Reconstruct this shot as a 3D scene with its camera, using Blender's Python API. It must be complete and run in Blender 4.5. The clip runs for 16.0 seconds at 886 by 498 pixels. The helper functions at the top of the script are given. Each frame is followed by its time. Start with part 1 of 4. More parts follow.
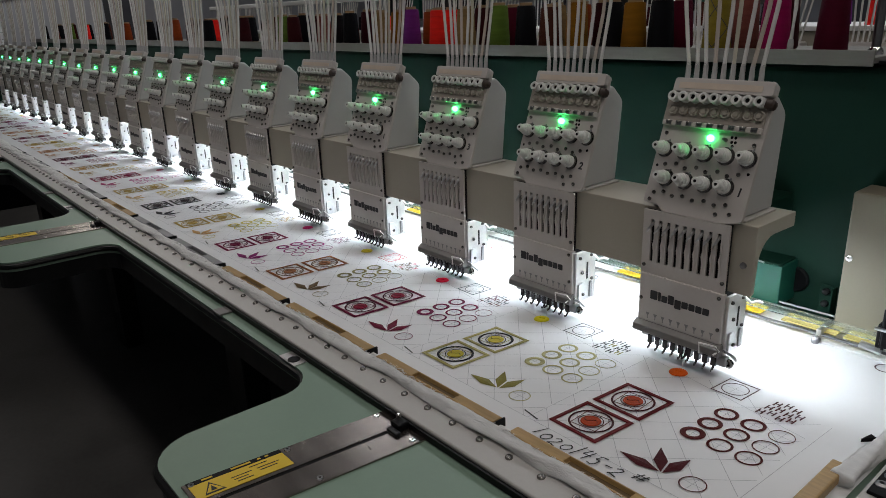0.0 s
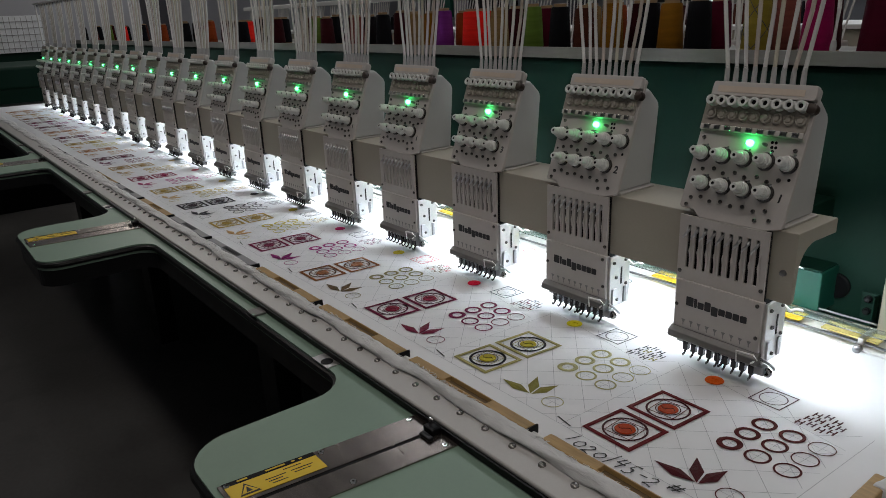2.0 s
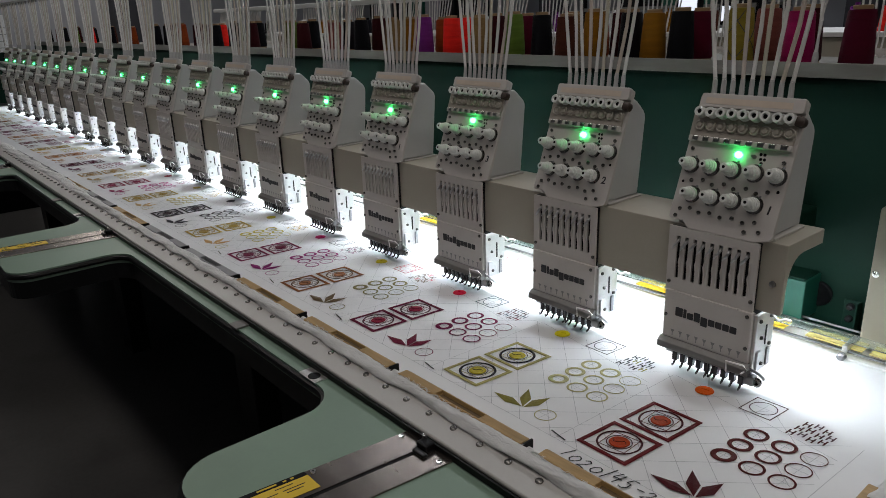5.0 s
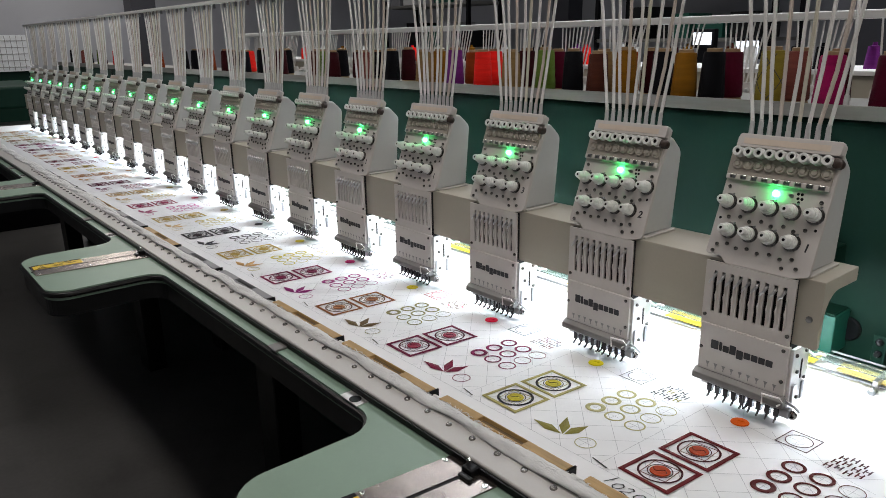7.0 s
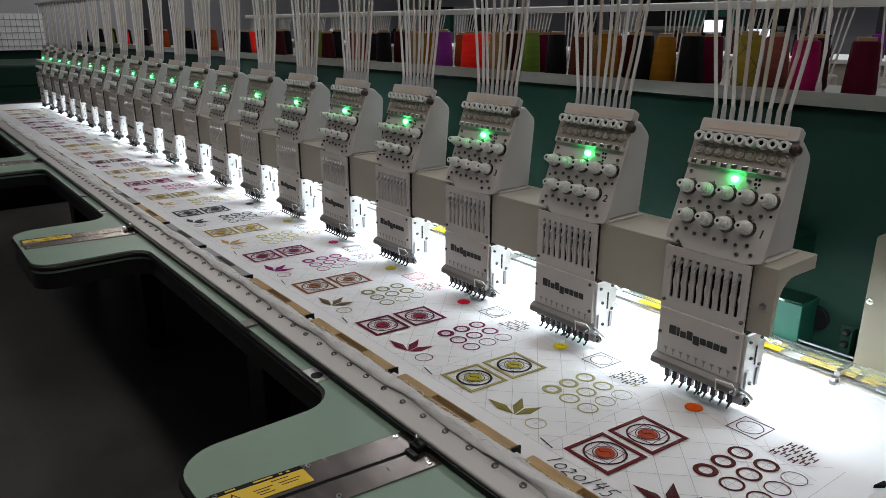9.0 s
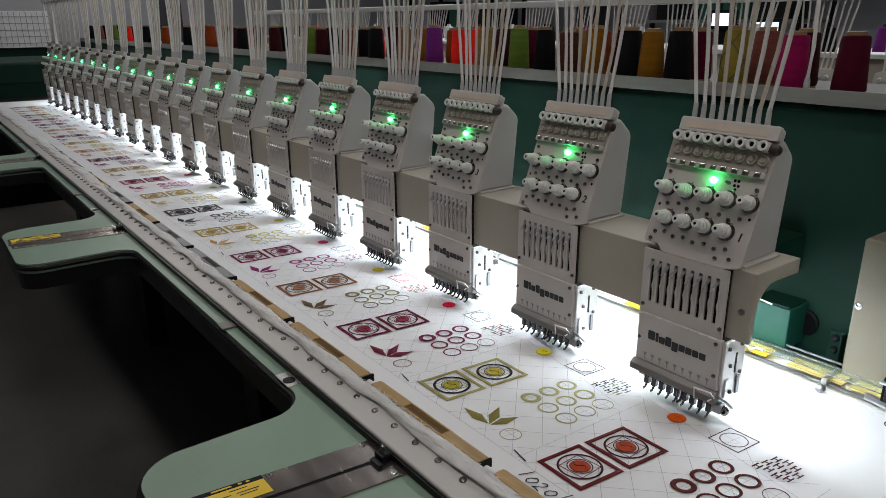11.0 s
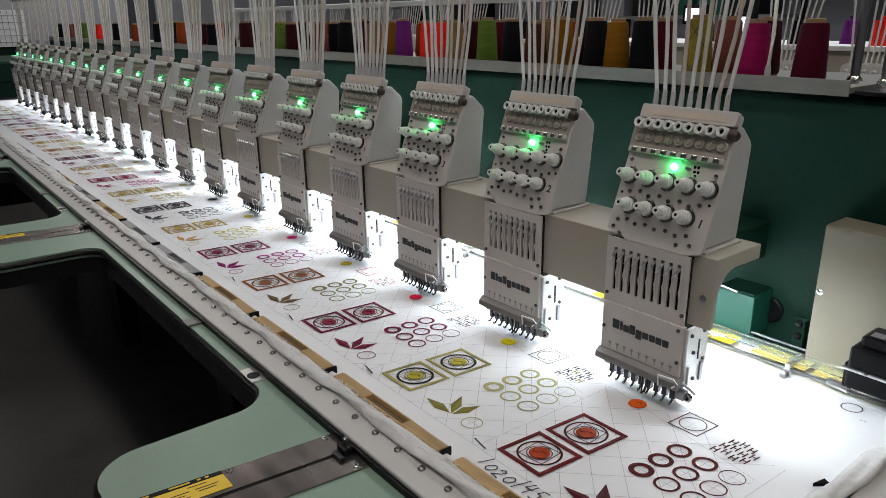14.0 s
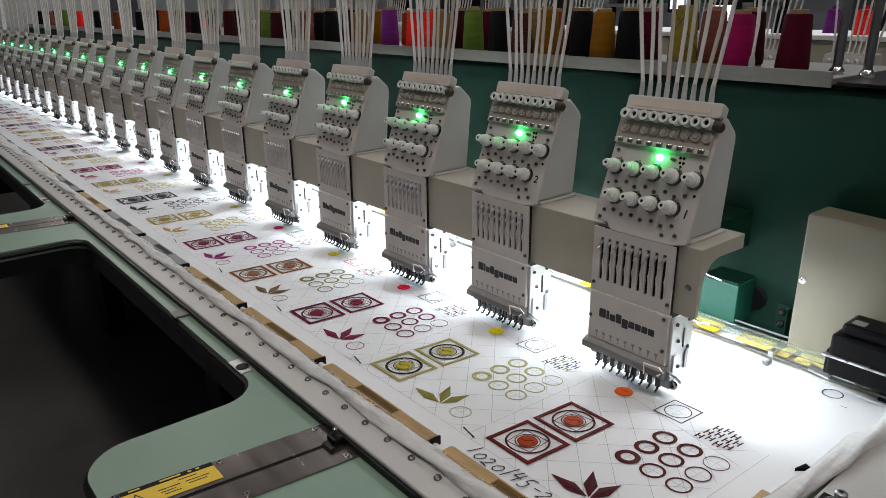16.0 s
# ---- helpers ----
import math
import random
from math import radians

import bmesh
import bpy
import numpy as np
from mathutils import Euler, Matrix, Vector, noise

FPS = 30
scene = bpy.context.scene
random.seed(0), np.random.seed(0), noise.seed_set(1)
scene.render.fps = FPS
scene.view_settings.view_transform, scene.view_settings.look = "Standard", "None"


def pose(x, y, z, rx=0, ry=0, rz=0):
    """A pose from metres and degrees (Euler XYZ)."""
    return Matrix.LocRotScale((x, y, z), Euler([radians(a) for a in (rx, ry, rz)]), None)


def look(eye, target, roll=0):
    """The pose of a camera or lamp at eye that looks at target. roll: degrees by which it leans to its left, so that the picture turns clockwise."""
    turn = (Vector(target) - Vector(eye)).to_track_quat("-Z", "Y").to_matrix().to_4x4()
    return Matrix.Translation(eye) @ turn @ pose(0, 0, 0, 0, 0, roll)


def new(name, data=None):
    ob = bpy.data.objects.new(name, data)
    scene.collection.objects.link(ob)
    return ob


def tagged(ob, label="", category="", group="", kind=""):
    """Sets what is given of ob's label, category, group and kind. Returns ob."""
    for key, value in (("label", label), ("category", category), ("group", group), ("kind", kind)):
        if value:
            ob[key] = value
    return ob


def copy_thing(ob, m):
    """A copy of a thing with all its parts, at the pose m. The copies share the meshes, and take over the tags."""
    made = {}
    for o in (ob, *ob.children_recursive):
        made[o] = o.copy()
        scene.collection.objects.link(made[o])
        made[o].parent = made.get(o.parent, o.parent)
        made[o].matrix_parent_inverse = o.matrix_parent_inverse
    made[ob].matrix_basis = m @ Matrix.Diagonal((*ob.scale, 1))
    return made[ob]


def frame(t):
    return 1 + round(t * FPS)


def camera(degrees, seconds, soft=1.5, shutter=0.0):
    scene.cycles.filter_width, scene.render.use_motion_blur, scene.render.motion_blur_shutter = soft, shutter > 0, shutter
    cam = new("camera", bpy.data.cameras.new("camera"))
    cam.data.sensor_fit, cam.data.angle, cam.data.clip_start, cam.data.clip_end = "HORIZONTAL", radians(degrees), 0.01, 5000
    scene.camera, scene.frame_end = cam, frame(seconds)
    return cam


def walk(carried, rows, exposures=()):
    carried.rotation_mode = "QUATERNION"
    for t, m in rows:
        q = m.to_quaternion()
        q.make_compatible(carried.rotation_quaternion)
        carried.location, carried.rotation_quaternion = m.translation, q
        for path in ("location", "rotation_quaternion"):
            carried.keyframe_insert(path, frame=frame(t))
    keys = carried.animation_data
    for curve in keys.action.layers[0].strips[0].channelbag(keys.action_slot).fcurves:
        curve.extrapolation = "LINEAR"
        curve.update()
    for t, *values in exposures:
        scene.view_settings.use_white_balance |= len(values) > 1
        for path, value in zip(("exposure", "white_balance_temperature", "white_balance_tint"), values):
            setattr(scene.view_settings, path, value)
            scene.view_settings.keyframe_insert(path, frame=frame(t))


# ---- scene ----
cam = camera(64.3, 16.0, soft=0.55)
PATH = [
    (0, (0.475, -0.86, 1.378), (-0.982, 0.355, 0.745), -2.0),
    (0.5, (0.474, -0.86, 1.389), (-1.005, 0.328, 0.755), -2.2),
    (1, (0.47, -0.859, 1.386), (-1.018, 0.321, 0.758), -2.0),
    (1.5, (0.465, -0.86, 1.388), (-1.034, 0.306, 0.761), -2.3),
    (2, (0.469, -0.862, 1.386), (-1.039, 0.288, 0.751), -2.4),
    (2.5, (0.465, -0.854, 1.384), (-1.031, 0.297, 0.723), -2.2),
    (3, (0.455, -0.857, 1.382), (-1.036, 0.294, 0.71), -2.2),
    (3.5, (0.456, -0.858, 1.388), (-1.035, 0.292, 0.715), -2.3),
    (4, (0.455, -0.865, 1.394), (-1.026, 0.297, 0.721), -2.4),
    (6.3, (0.427, -0.902, 1.41), (-1.018, 0.357, 0.836), -1.3),
    (6.5, (0.428, -0.913, 1.415), (-1.027, 0.336, 0.845), -1.2),
    (7, (0.428, -0.933, 1.416), (-1.052, 0.286, 0.847), -0.9),
    (7.5, (0.435, -0.929, 1.414), (-1.059, 0.268, 0.833), -0.7),
    (8, (0.445, -0.916, 1.41), (-1.045, 0.28, 0.819), -0.4),
    (8.5, (0.46, -0.902, 1.409), (-1.036, 0.283, 0.811), -0.3),
    (9, (0.484, -0.874, 1.407), (-1.017, 0.302, 0.802), -0.1),
    (11.5, (0.499, -0.808, 1.409), (-1.023, 0.332, 0.791), -0.5),
    (12, (0.503, -0.81, 1.408), (-1.013, 0.341, 0.794), -0.6),
    (12.5, (0.507, -0.813, 1.408), (-1.004, 0.347, 0.8), -0.5),
    (13, (0.508, -0.81, 1.407), (-0.997, 0.356, 0.798), -0.6),
    (13.5, (0.508, -0.801, 1.405), (-0.992, 0.371, 0.793), -0.8),
    (14, (0.51, -0.787, 1.396), (-0.979, 0.394, 0.774), -0.7),
    (14.5, (0.511, -0.784, 1.392), (-0.955, 0.42, 0.759), -0.4),
    (15, (0.511, -0.78, 1.392), (-0.951, 0.425, 0.751), -0.4),
    (15.5, (0.511, -0.79, 1.4), (-0.946, 0.421, 0.758), -0.5),
    (16, (0.511, -0.791, 1.401), (-0.945, 0.413, 0.747), -0.6),
]
EXPOSURES = [(0, -0.20), (1.0, -0.24), (2.0, -0.32), (2.5, -0.50), (3.0, -0.62), (4.0, -0.70), (6.3, 0.60), (7.0, 0.64), (8.0, 0.22), (9.0, 0.09), (11.5, 0.19), (12.5, 0.30), (14.0, 0.39), (14.5, 0.41), (16.0, 0.34)]
walk(cam, [(t, look(eye, target, roll)) for t, eye, target, roll in PATH], EXPOSURES)

# ---- world and light ----
world = bpy.data.worlds.new("world")
scene.world = world
world.use_nodes = True
world.node_tree.nodes["Background"].inputs[0].default_value = (0.62, 0.68, 0.8, 1)
world.node_tree.nodes["Background"].inputs[1].default_value = 0.03


def area(name, m, sx, sy, watts, colour):
    lamp = bpy.data.lights.new(name, "AREA")
    lamp.shape, lamp.size, lamp.size_y, lamp.energy, lamp.color = "RECTANGLE", sx, sy, watts, colour
    ob = new(name, lamp)
    ob.matrix_world = m
    return ob


# cold white strip under the head beam, over the whole length
area("strip_light", pose(-2.42, 0.035, 1.05, 7, 0, 0), 5.1, 0.02, 21.0, (0.86, 0.95, 1.0))
# rows of ceiling tubes, the nearest behind the operator's side
area("ceiling_tube_front", pose(-0.9, -0.75, 3.15), 5.0, 0.3, 23.5, (1.0, 0.935, 0.89))
area("ceiling_tube_side", pose(1.8, -0.6, 3.15), 0.3, 3.0, 13.0, (1.0, 0.92, 0.84))
area("ceiling_tube_far", pose(-6.5, 1.0, 3.15), 4.0, 0.3, 30.0, (1.0, 0.95, 0.9))
area("ceiling_tube_back", pose(-1.6, 1.9, 3.15), 5.0, 0.3, 52.0, (0.93, 0.96, 1.0))


# ---- materials ----
def mat(name, colour, rough=0.5, metal=0.0, vary=0.12, scale=18.0, grain=220.0, bump=0.05, stretch=(1, 1, 1), emit=0.0, trans=0.0, coat=0.0, spot=0.0, spec=0.5):
    m = bpy.data.materials.new(name)
    m.use_nodes = True
    n, l = m.node_tree.nodes, m.node_tree.links
    b = n["Principled BSDF"]
    b.inputs["Metallic"].default_value = metal
    b.inputs["Transmission Weight"].default_value = trans
    b.inputs["Coat Weight"].default_value = coat
    b.inputs["Specular IOR Level"].default_value = spec
    if emit:
        b.inputs["Base Color"].default_value = (*colour, 1)
        b.inputs["Emission Color"].default_value = (*colour, 1)
        b.inputs["Emission Strength"].default_value = emit
        return m
    tc, mp = n.new("ShaderNodeTexCoord"), n.new("ShaderNodeMapping")
    mp.inputs["Scale"].default_value = stretch
    l.new(tc.outputs["Object"], mp.inputs["Vector"])
    big, fine = n.new("ShaderNodeTexNoise"), n.new("ShaderNodeTexNoise")
    big.inputs["Scale"].default_value, big.inputs["Detail"].default_value = scale, 5
    fine.inputs["Scale"].default_value, fine.inputs["Detail"].default_value = grain, 3
    l.new(mp.outputs[0], big.inputs["Vector"]), l.new(mp.outputs[0], fine.inputs["Vector"])
    add = n.new("ShaderNodeMath")
    add.operation = "MULTIPLY_ADD"
    add.inputs[1].default_value = 0.35
    l.new(fine.outputs["Fac"], add.inputs[0]), l.new(big.outputs["Fac"], add.inputs[2])
    info = n.new("ShaderNodeObjectInfo")
    add2 = n.new("ShaderNodeMath")
    add2.operation = "MULTIPLY_ADD"
    add2.inputs[1].default_value = 0.15
    l.new(info.outputs["Random"], add2.inputs[0]), l.new(add.outputs[0], add2.inputs[2])
    ramp = n.new("ShaderNodeValToRGB")
    ramp.color_ramp.elements[0].position, ramp.color_ramp.elements[1].position = 0.4, 1.0
    ramp.color_ramp.elements[0].color = (*[c * (1 - vary) for c in colour], 1)
    ramp.color_ramp.elements[1].color = (*[min(1, c * (1 + vary)) for c in colour], 1)
    l.new(add2.outputs[0], ramp.inputs[0])
    out = ramp.outputs[0]
    if spot:
        dirt = n.new("ShaderNodeTexNoise")
        dirt.inputs["Scale"].default_value, dirt.inputs["Detail"].default_value = 6.0, 8
        l.new(tc.outputs["Object"], dirt.inputs["Vector"])
        edge = n.new("ShaderNodeValToRGB")
        edge.color_ramp.elements[0].position, edge.color_ramp.elements[1].position = 0.52, 0.72
        l.new(dirt.outputs["Fac"], edge.inputs[0])
        mix = n.new("ShaderNodeMix")
        mix.data_type = "RGBA"
        fac = n.new("ShaderNodeMath")
        fac.operation = "MULTIPLY"
        fac.inputs[1].default_value = spot
        l.new(edge.outputs[0], fac.inputs[0]), l.new(fac.outputs[0], mix.inputs[0])
        l.new(out, mix.inputs[6])
        mix.inputs[7].default_value = (*[c * 0.55 for c in colour], 1)
        out = mix.outputs[2]
    l.new(out, b.inputs["Base Color"])
    rr = n.new("ShaderNodeMapRange")
    rr.inputs[3].default_value, rr.inputs[4].default_value = max(0.02, rough - 0.1), min(1, rough + 0.1)
    l.new(big.outputs["Fac"], rr.inputs[0]), l.new(rr.outputs[0], b.inputs["Roughness"])
    if bump:
        bp = n.new("ShaderNodeBump")
        bp.inputs["Strength"].default_value, bp.inputs["Distance"].default_value = bump, 0.002
        l.new(fine.outputs["Fac"], bp.inputs["Height"]), l.new(bp.outputs[0], b.inputs["Normal"])
    return m


PAINT = mat("head_paint", (0.56, 0.53, 0.505), 0.42, vary=0.06, bump=0.03, spot=0.15)
CASE = mat("case_paint", (0.54, 0.545, 0.535), 0.4, vary=0.05, bump=0.03)
BEAM = mat("beam_paint", (0.40, 0.37, 0.305), 0.45, vary=0.06, scale=5, bump=0.04, spot=0.15)
KNOB = mat("knob_plastic", (0.74, 0.75, 0.73), 0.3, vary=0.05, bump=0.0)
STEEL = mat("steel", (0.62, 0.62, 0.63), 0.28, 1.0, vary=0.15, grain=400)
DARKSTEEL = mat("dark_steel", (0.28, 0.28, 0.29), 0.35, 1.0, vary=0.2)
HOOKSTEEL = mat("foot_steel", (0.045, 0.045, 0.05), 0.25, 0.6, vary=0.2)
CHROME = mat("polished_chrome", (0.86, 0.85, 0.83), 0.14, 1.0, vary=0.06, bump=0)
FRAY = mat("frayed_cotton", (0.80, 0.80, 0.80), 0.95, vary=0.10, scale=40, grain=420, bump=1.0, stretch=(1, 3, 3), spec=0.1)
# strip yellow with the clear film's pale haze mixed into the colour
PALEYELLOW = mat("yellow_under_film", (0.56, 0.47, 0.16), 0.4, vary=0.05, bump=0)
BARSTEEL = mat("clamp_bar_steel", (0.2, 0.195, 0.19), 0.5, 0.6, vary=0.15)
ALU = mat("brushed_aluminium", (0.68, 0.67, 0.66), 0.38, 1.0, vary=0.08, stretch=(1, 12, 12))
BLACK = mat("black_plastic", (0.005, 0.005, 0.006), 0.36, vary=0.3, spec=0.12)
# near-black that stands in for the shade inside slots
SLOT_SHADE = mat("slot_shade_black", (0.008, 0.008, 0.008), 0.5, 0.3)
INK = mat("dark_ink", (0.02, 0.02, 0.025), 0.55, bump=0)
GREYINK = mat("grey_ink", (0.25, 0.25, 0.25), 0.6, bump=0)
GREEN = mat("dark_green_paint", (0.0035, 0.029, 0.018), 0.6, spec=0.2, vary=0.15, scale=4, bump=0.06, spot=0.2)
BOXGREEN = mat("bright_green_paint", (0.008, 0.085, 0.058), 0.4, vary=0.1, scale=8)
TABLE = mat("table_green_laminate", (0.20, 0.29, 0.225), 0.42, vary=0.06, scale=7, bump=0.03, spot=0.18)
RUBBER = mat("black_rubber", (0.006, 0.0065, 0.007), 0.36, vary=0.25, spec=0.3)
PANEL = mat("dark_plate", (0.30, 0.26, 0.24), 0.24, 0.95, vary=0.25, scale=9, stretch=(1, 6, 1))
YELLOW = mat("yellow_sticker", (0.72, 0.5, 0.03), 0.4, vary=0.04, bump=0)
TUBE = mat("clear_tube", (0.74, 0.73, 0.71), 0.2, vary=0.08, grain=900, bump=0.25, coat=0.4)
TUBE_W = mat("tube_warm", (0.56, 0.49, 0.43), 0.28, vary=0.08, grain=900, bump=0.25, coat=0.4)
TUBE_Y = mat("tube_yellow", (0.57, 0.54, 0.44), 0.28, vary=0.08, grain=900, bump=0.25, coat=0.4)
FERRULE = mat("grey_ferrule", (0.42, 0.42, 0.42), 0.45)
WOOD = mat("tan_clamp", (0.40, 0.26, 0.11), 0.45, vary=0.25, scale=25, grain=120, stretch=(1, 8, 8), spot=0.3)
GREYCLAMP = mat("grey_clamp", (0.28, 0.28, 0.30), 0.4, vary=0.15)
RAILPAINT = mat("rail_grey_paint", (0.50, 0.49, 0.475), 0.42, vary=0.06, scale=6, spot=0.2)
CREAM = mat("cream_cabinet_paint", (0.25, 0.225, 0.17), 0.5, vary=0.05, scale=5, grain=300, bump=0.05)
SHELFM = mat("shelf_grey_metal", (0.25, 0.245, 0.225), 0.42, 0.45, vary=0.12, stretch=(1, 10, 10))
FLOOR = mat("dark_floor", (0.098, 0.096, 0.094), 0.4, vary=0.35, scale=1.6, grain=60, bump=0.08, spot=0.4)
WALLM = mat("grey_wall_paint", (0.45, 0.46, 0.50), 0.8, vary=0.08, scale=2)
CEIL = mat("ceiling_paint", (0.40, 0.41, 0.45), 0.85, vary=0.08, scale=2)
WHITEPAINT = mat("white_paint", (0.78, 0.78, 0.77), 0.5, vary=0.05)
CARTON = mat("spool_core_card", (0.26, 0.17, 0.085), 0.6)
LED = mat("green_led", (0.05, 1.0, 0.20), emit=24.0)
DIFFUSER = mat("white_diffuser", (0.9, 0.97, 1.0), emit=2.2)
GLASS = mat("clear_acrylic", (0.86, 0.95, 0.92), 0.08, vary=0.02, trans=0.96, bump=0)


def cloth_material():
    m = mat("white_cotton", (0.78, 0.79, 0.81), 0.85, vary=0.03, scale=9, grain=1500, bump=0.25)
    n, l = m.node_tree.nodes, m.node_tree.links
    wrinkle, soft = n.new("ShaderNodeTexNoise"), n.new("ShaderNodeBump")
    wrinkle.inputs["Scale"].default_value, wrinkle.inputs["Detail"].default_value = 7.0, 4
    soft.inputs["Strength"].default_value, soft.inputs["Distance"].default_value = 0.25, 0.02
    tc = n.new("ShaderNodeTexCoord")
    l.new(tc.outputs["Object"], wrinkle.inputs["Vector"]), l.new(wrinkle.outputs["Fac"], soft.inputs["Height"])
    fine = [x for x in n if x.type == "BUMP" and x != soft][0]
    l.new(soft.outputs[0], fine.inputs["Normal"])
    return m


CLOTH = cloth_material()
THREADS = {}


def thread(colour):
    """Embroidery or sewing thread of that colour, with fine satin lines."""
    if colour not in THREADS:
        THREADS[colour] = mat("thread", colour, 0.5, vary=0.3, scale=60, grain=1400, bump=0.5, stretch=(1, 0.25, 1), spec=0.14)
    return THREADS[colour]


def spool_thread(colour):
    key = (colour, "spool")
    if key not in THREADS:
        THREADS[key] = mat("spool_thread", colour, 0.6, spec=0.08, vary=0.35, scale=30, grain=900, bump=0.6, stretch=(0.3, 0.3, 3))
    return THREADS[key]


# ---- mesh tools ----
def mesh_of(bm, material, smooth=False):
    me = bpy.data.meshes.new("mesh")
    bmesh.ops.recalc_face_normals(bm, faces=bm.faces[:])
    bm.to_mesh(me)
    bm.free()
    for mt in material if isinstance(material, (list, tuple)) else (material,):
        me.materials.append(mt)
    if smooth:
        me.polygons.foreach_set("use_smooth", [True] * len(me.polygons))
        me.set_sharp_from_angle(angle=radians(38))
    return me


def part(name, data, material=None, parent=None, label="", at=None, smooth=False):
    """Links a bmesh or a mesh as one object under a thing or a part."""
    me = data if isinstance(data, bpy.types.Mesh) else mesh_of(data, material, smooth)
    ob = new(name, me)
    ob.parent = parent
    if at is not None:
        ob.matrix_basis = at
    if label:
        ob["label"] = label
    return ob


def thing(name, label, category, group="", kind="", at=None):
    ob = new(name)
    ob.empty_display_size = 0.05
    if at is not None:
        ob.matrix_basis = at
    return tagged(ob, label, category, group, kind)


def box(x0, x1, y0, y1, z0, z1, bevel=0.0, bm=None):
    one = bmesh.new()
    bmesh.ops.create_cube(one, size=1)
    bmesh.ops.transform(one, matrix=Matrix.Translation(((x0 + x1) / 2, (y0 + y1) / 2, (z0 + z1) / 2)) @ Matrix.Diagonal((x1 - x0, y1 - y0, z1 - z0, 1)), verts=one.verts)
    if bevel:
        bmesh.ops.bevel(one, geom=one.edges[:], offset=bevel, segments=2, affect="EDGES", profile=0.5)
    if bm is None:
        return one
    join(bm, one)
    return bm


def join(bm, other, m=Matrix()):
    me = bpy.data.meshes.new("tmp")
    bmesh.ops.transform(other, matrix=m, verts=other.verts)
    other.to_mesh(me)
    other.free()
    bm.from_mesh(me)
    bpy.data.meshes.remove(me)


def prism(outline, a, b, axis="x", bevel=0.0):
    """A solid with that outline, from a to b on the axis; the outline is in (y, z) for x, (x, y) for z."""
    bm = bmesh.new()
    mk = {"x": lambda p, v: (v, p[0], p[1]), "z": lambda p, v: (p[0], p[1], v), "y": lambda p, v: (p[0], v, p[1])}[axis]
    low = [bm.verts.new(mk(p, a)) for p in outline]
    top = [bm.verts.new(mk(p, b)) for p in outline]
    bm.faces.new(low), bm.faces.new(top)
    for i in range(len(outline)):
        j = (i + 1) % len(outline)
        bm.faces.new((low[i], low[j], top[j], top[i]))
    if bevel:
        bmesh.ops.recalc_face_normals(bm, faces=bm.faces[:])
        rim = [e for e in bm.edges if len(e.link_faces) == 2 and e.calc_face_angle(0) > 0.6]
        bmesh.ops.bevel(bm, geom=rim, offset=bevel, segments=2, affect="EDGES", profile=0.5)
    return bm


def lathe(profile, segments=16, m=Matrix()):
    """Turned round the z axis: profile of (radius, height)."""
    bm = bmesh.new()
    rings = []
    for r, z in profile:
        rings.append([bm.verts.new(m @ Vector((r * math.cos(2 * math.pi * k / segments), r * math.sin(2 * math.pi * k / segments), z))) for k in range(segments)])
    for a, b in zip(rings, rings[1:]):
        for k in range(segments):
            j = (k + 1) % segments
            bm.faces.new((a[k], a[j], b[j], b[k]))
    if profile[0][0] > 1e-6:
        bm.faces.new(rings[0])
    if profile[-1][0] > 1e-6:
        bm.faces.new(rings[-1])
    bmesh.ops.remove_doubles(bm, verts=bm.verts[:], dist=1e-6)
    return bm


def pipe(points, radius, segments=8):
    """A round bar along the points."""
    bm = bmesh.new()
    pts = [Vector(p) for p in points]
    rings = []
    for i, p in enumerate(pts):
        way = (pts[min(i + 1, len(pts) - 1)] - pts[max(i - 1, 0)]).normalized()
        q = way.to_track_quat("Z", "Y")
        r = radius[i] if isinstance(radius, (list, tuple)) else radius
        rings.append([bm.verts.new(p + q @ Vector((r * math.cos(2 * math.pi * k / segments), r * math.sin(2 * math.pi * k / segments), 0))) for k in range(segments)])
    for a, b in zip(rings, rings[1:]):
        for k in range(segments):
            j = (k + 1) % segments
            bm.faces.new((a[k], a[j], b[j], b[k]))
    bm.faces.new(rings[0]), bm.faces.new(rings[-1])
    return bm


def rounded(points, radii, steps=6):
    """A closed outline with its corners rounded."""
    out = []
    n = len(points)
    for i in range(n):
        p, a, b = Vector(points[i]), Vector(points[i - 1]), Vector(points[(i + 1) % n])
        r = radii[i]
        if r <= 0:
            out.append(tuple(p))
            continue
        u, v = (a - p).normalized(), (b - p).normalized()
        half = u.angle(v) / 2
        d = r / math.tan(half)
        c = p + (u + v).normalized() * (r / math.sin(half))
        s, e = p + u * d - c, p + v * d - c
        for k in range(steps + 1):
            w = s.lerp(e, k / steps).normalized() * r
            out.append(tuple(c + w))
    return out


# ---- the room ----
PITCH, HEADS, CLOTH_Z, TABLE_Z = 0.25, 20, 0.90, 0.893
WEST, EAST, SOUTH, NORTH, TOP = -9.0, 4.0, -4.0, 6.5, 3.2
tagged(part("floor", box(WEST, EAST, SOUTH, NORTH, -0.2, 0.0), FLOOR), "dark grey worn workshop floor", "floor", kind="structure")
tagged(part("ceiling", box(WEST, EAST, SOUTH, NORTH, TOP, TOP + 0.2), CEIL), "plain grey workshop ceiling", "ceiling", kind="structure")
tagged(part("wall_north", box(WEST, EAST, NORTH, NORTH + 0.2, 0, TOP), WALLM), "plain grey painted workshop wall", "wall", kind="structure")
tagged(part("wall_south", box(WEST, EAST, SOUTH - 0.2, SOUTH, 0, TOP), WALLM), "plain grey painted workshop wall", "wall", kind="structure")
tagged(part("wall_west", box(WEST - 0.2, WEST, SOUTH, NORTH, 0, TOP), WALLM), "plain grey painted workshop wall", "wall", kind="structure")
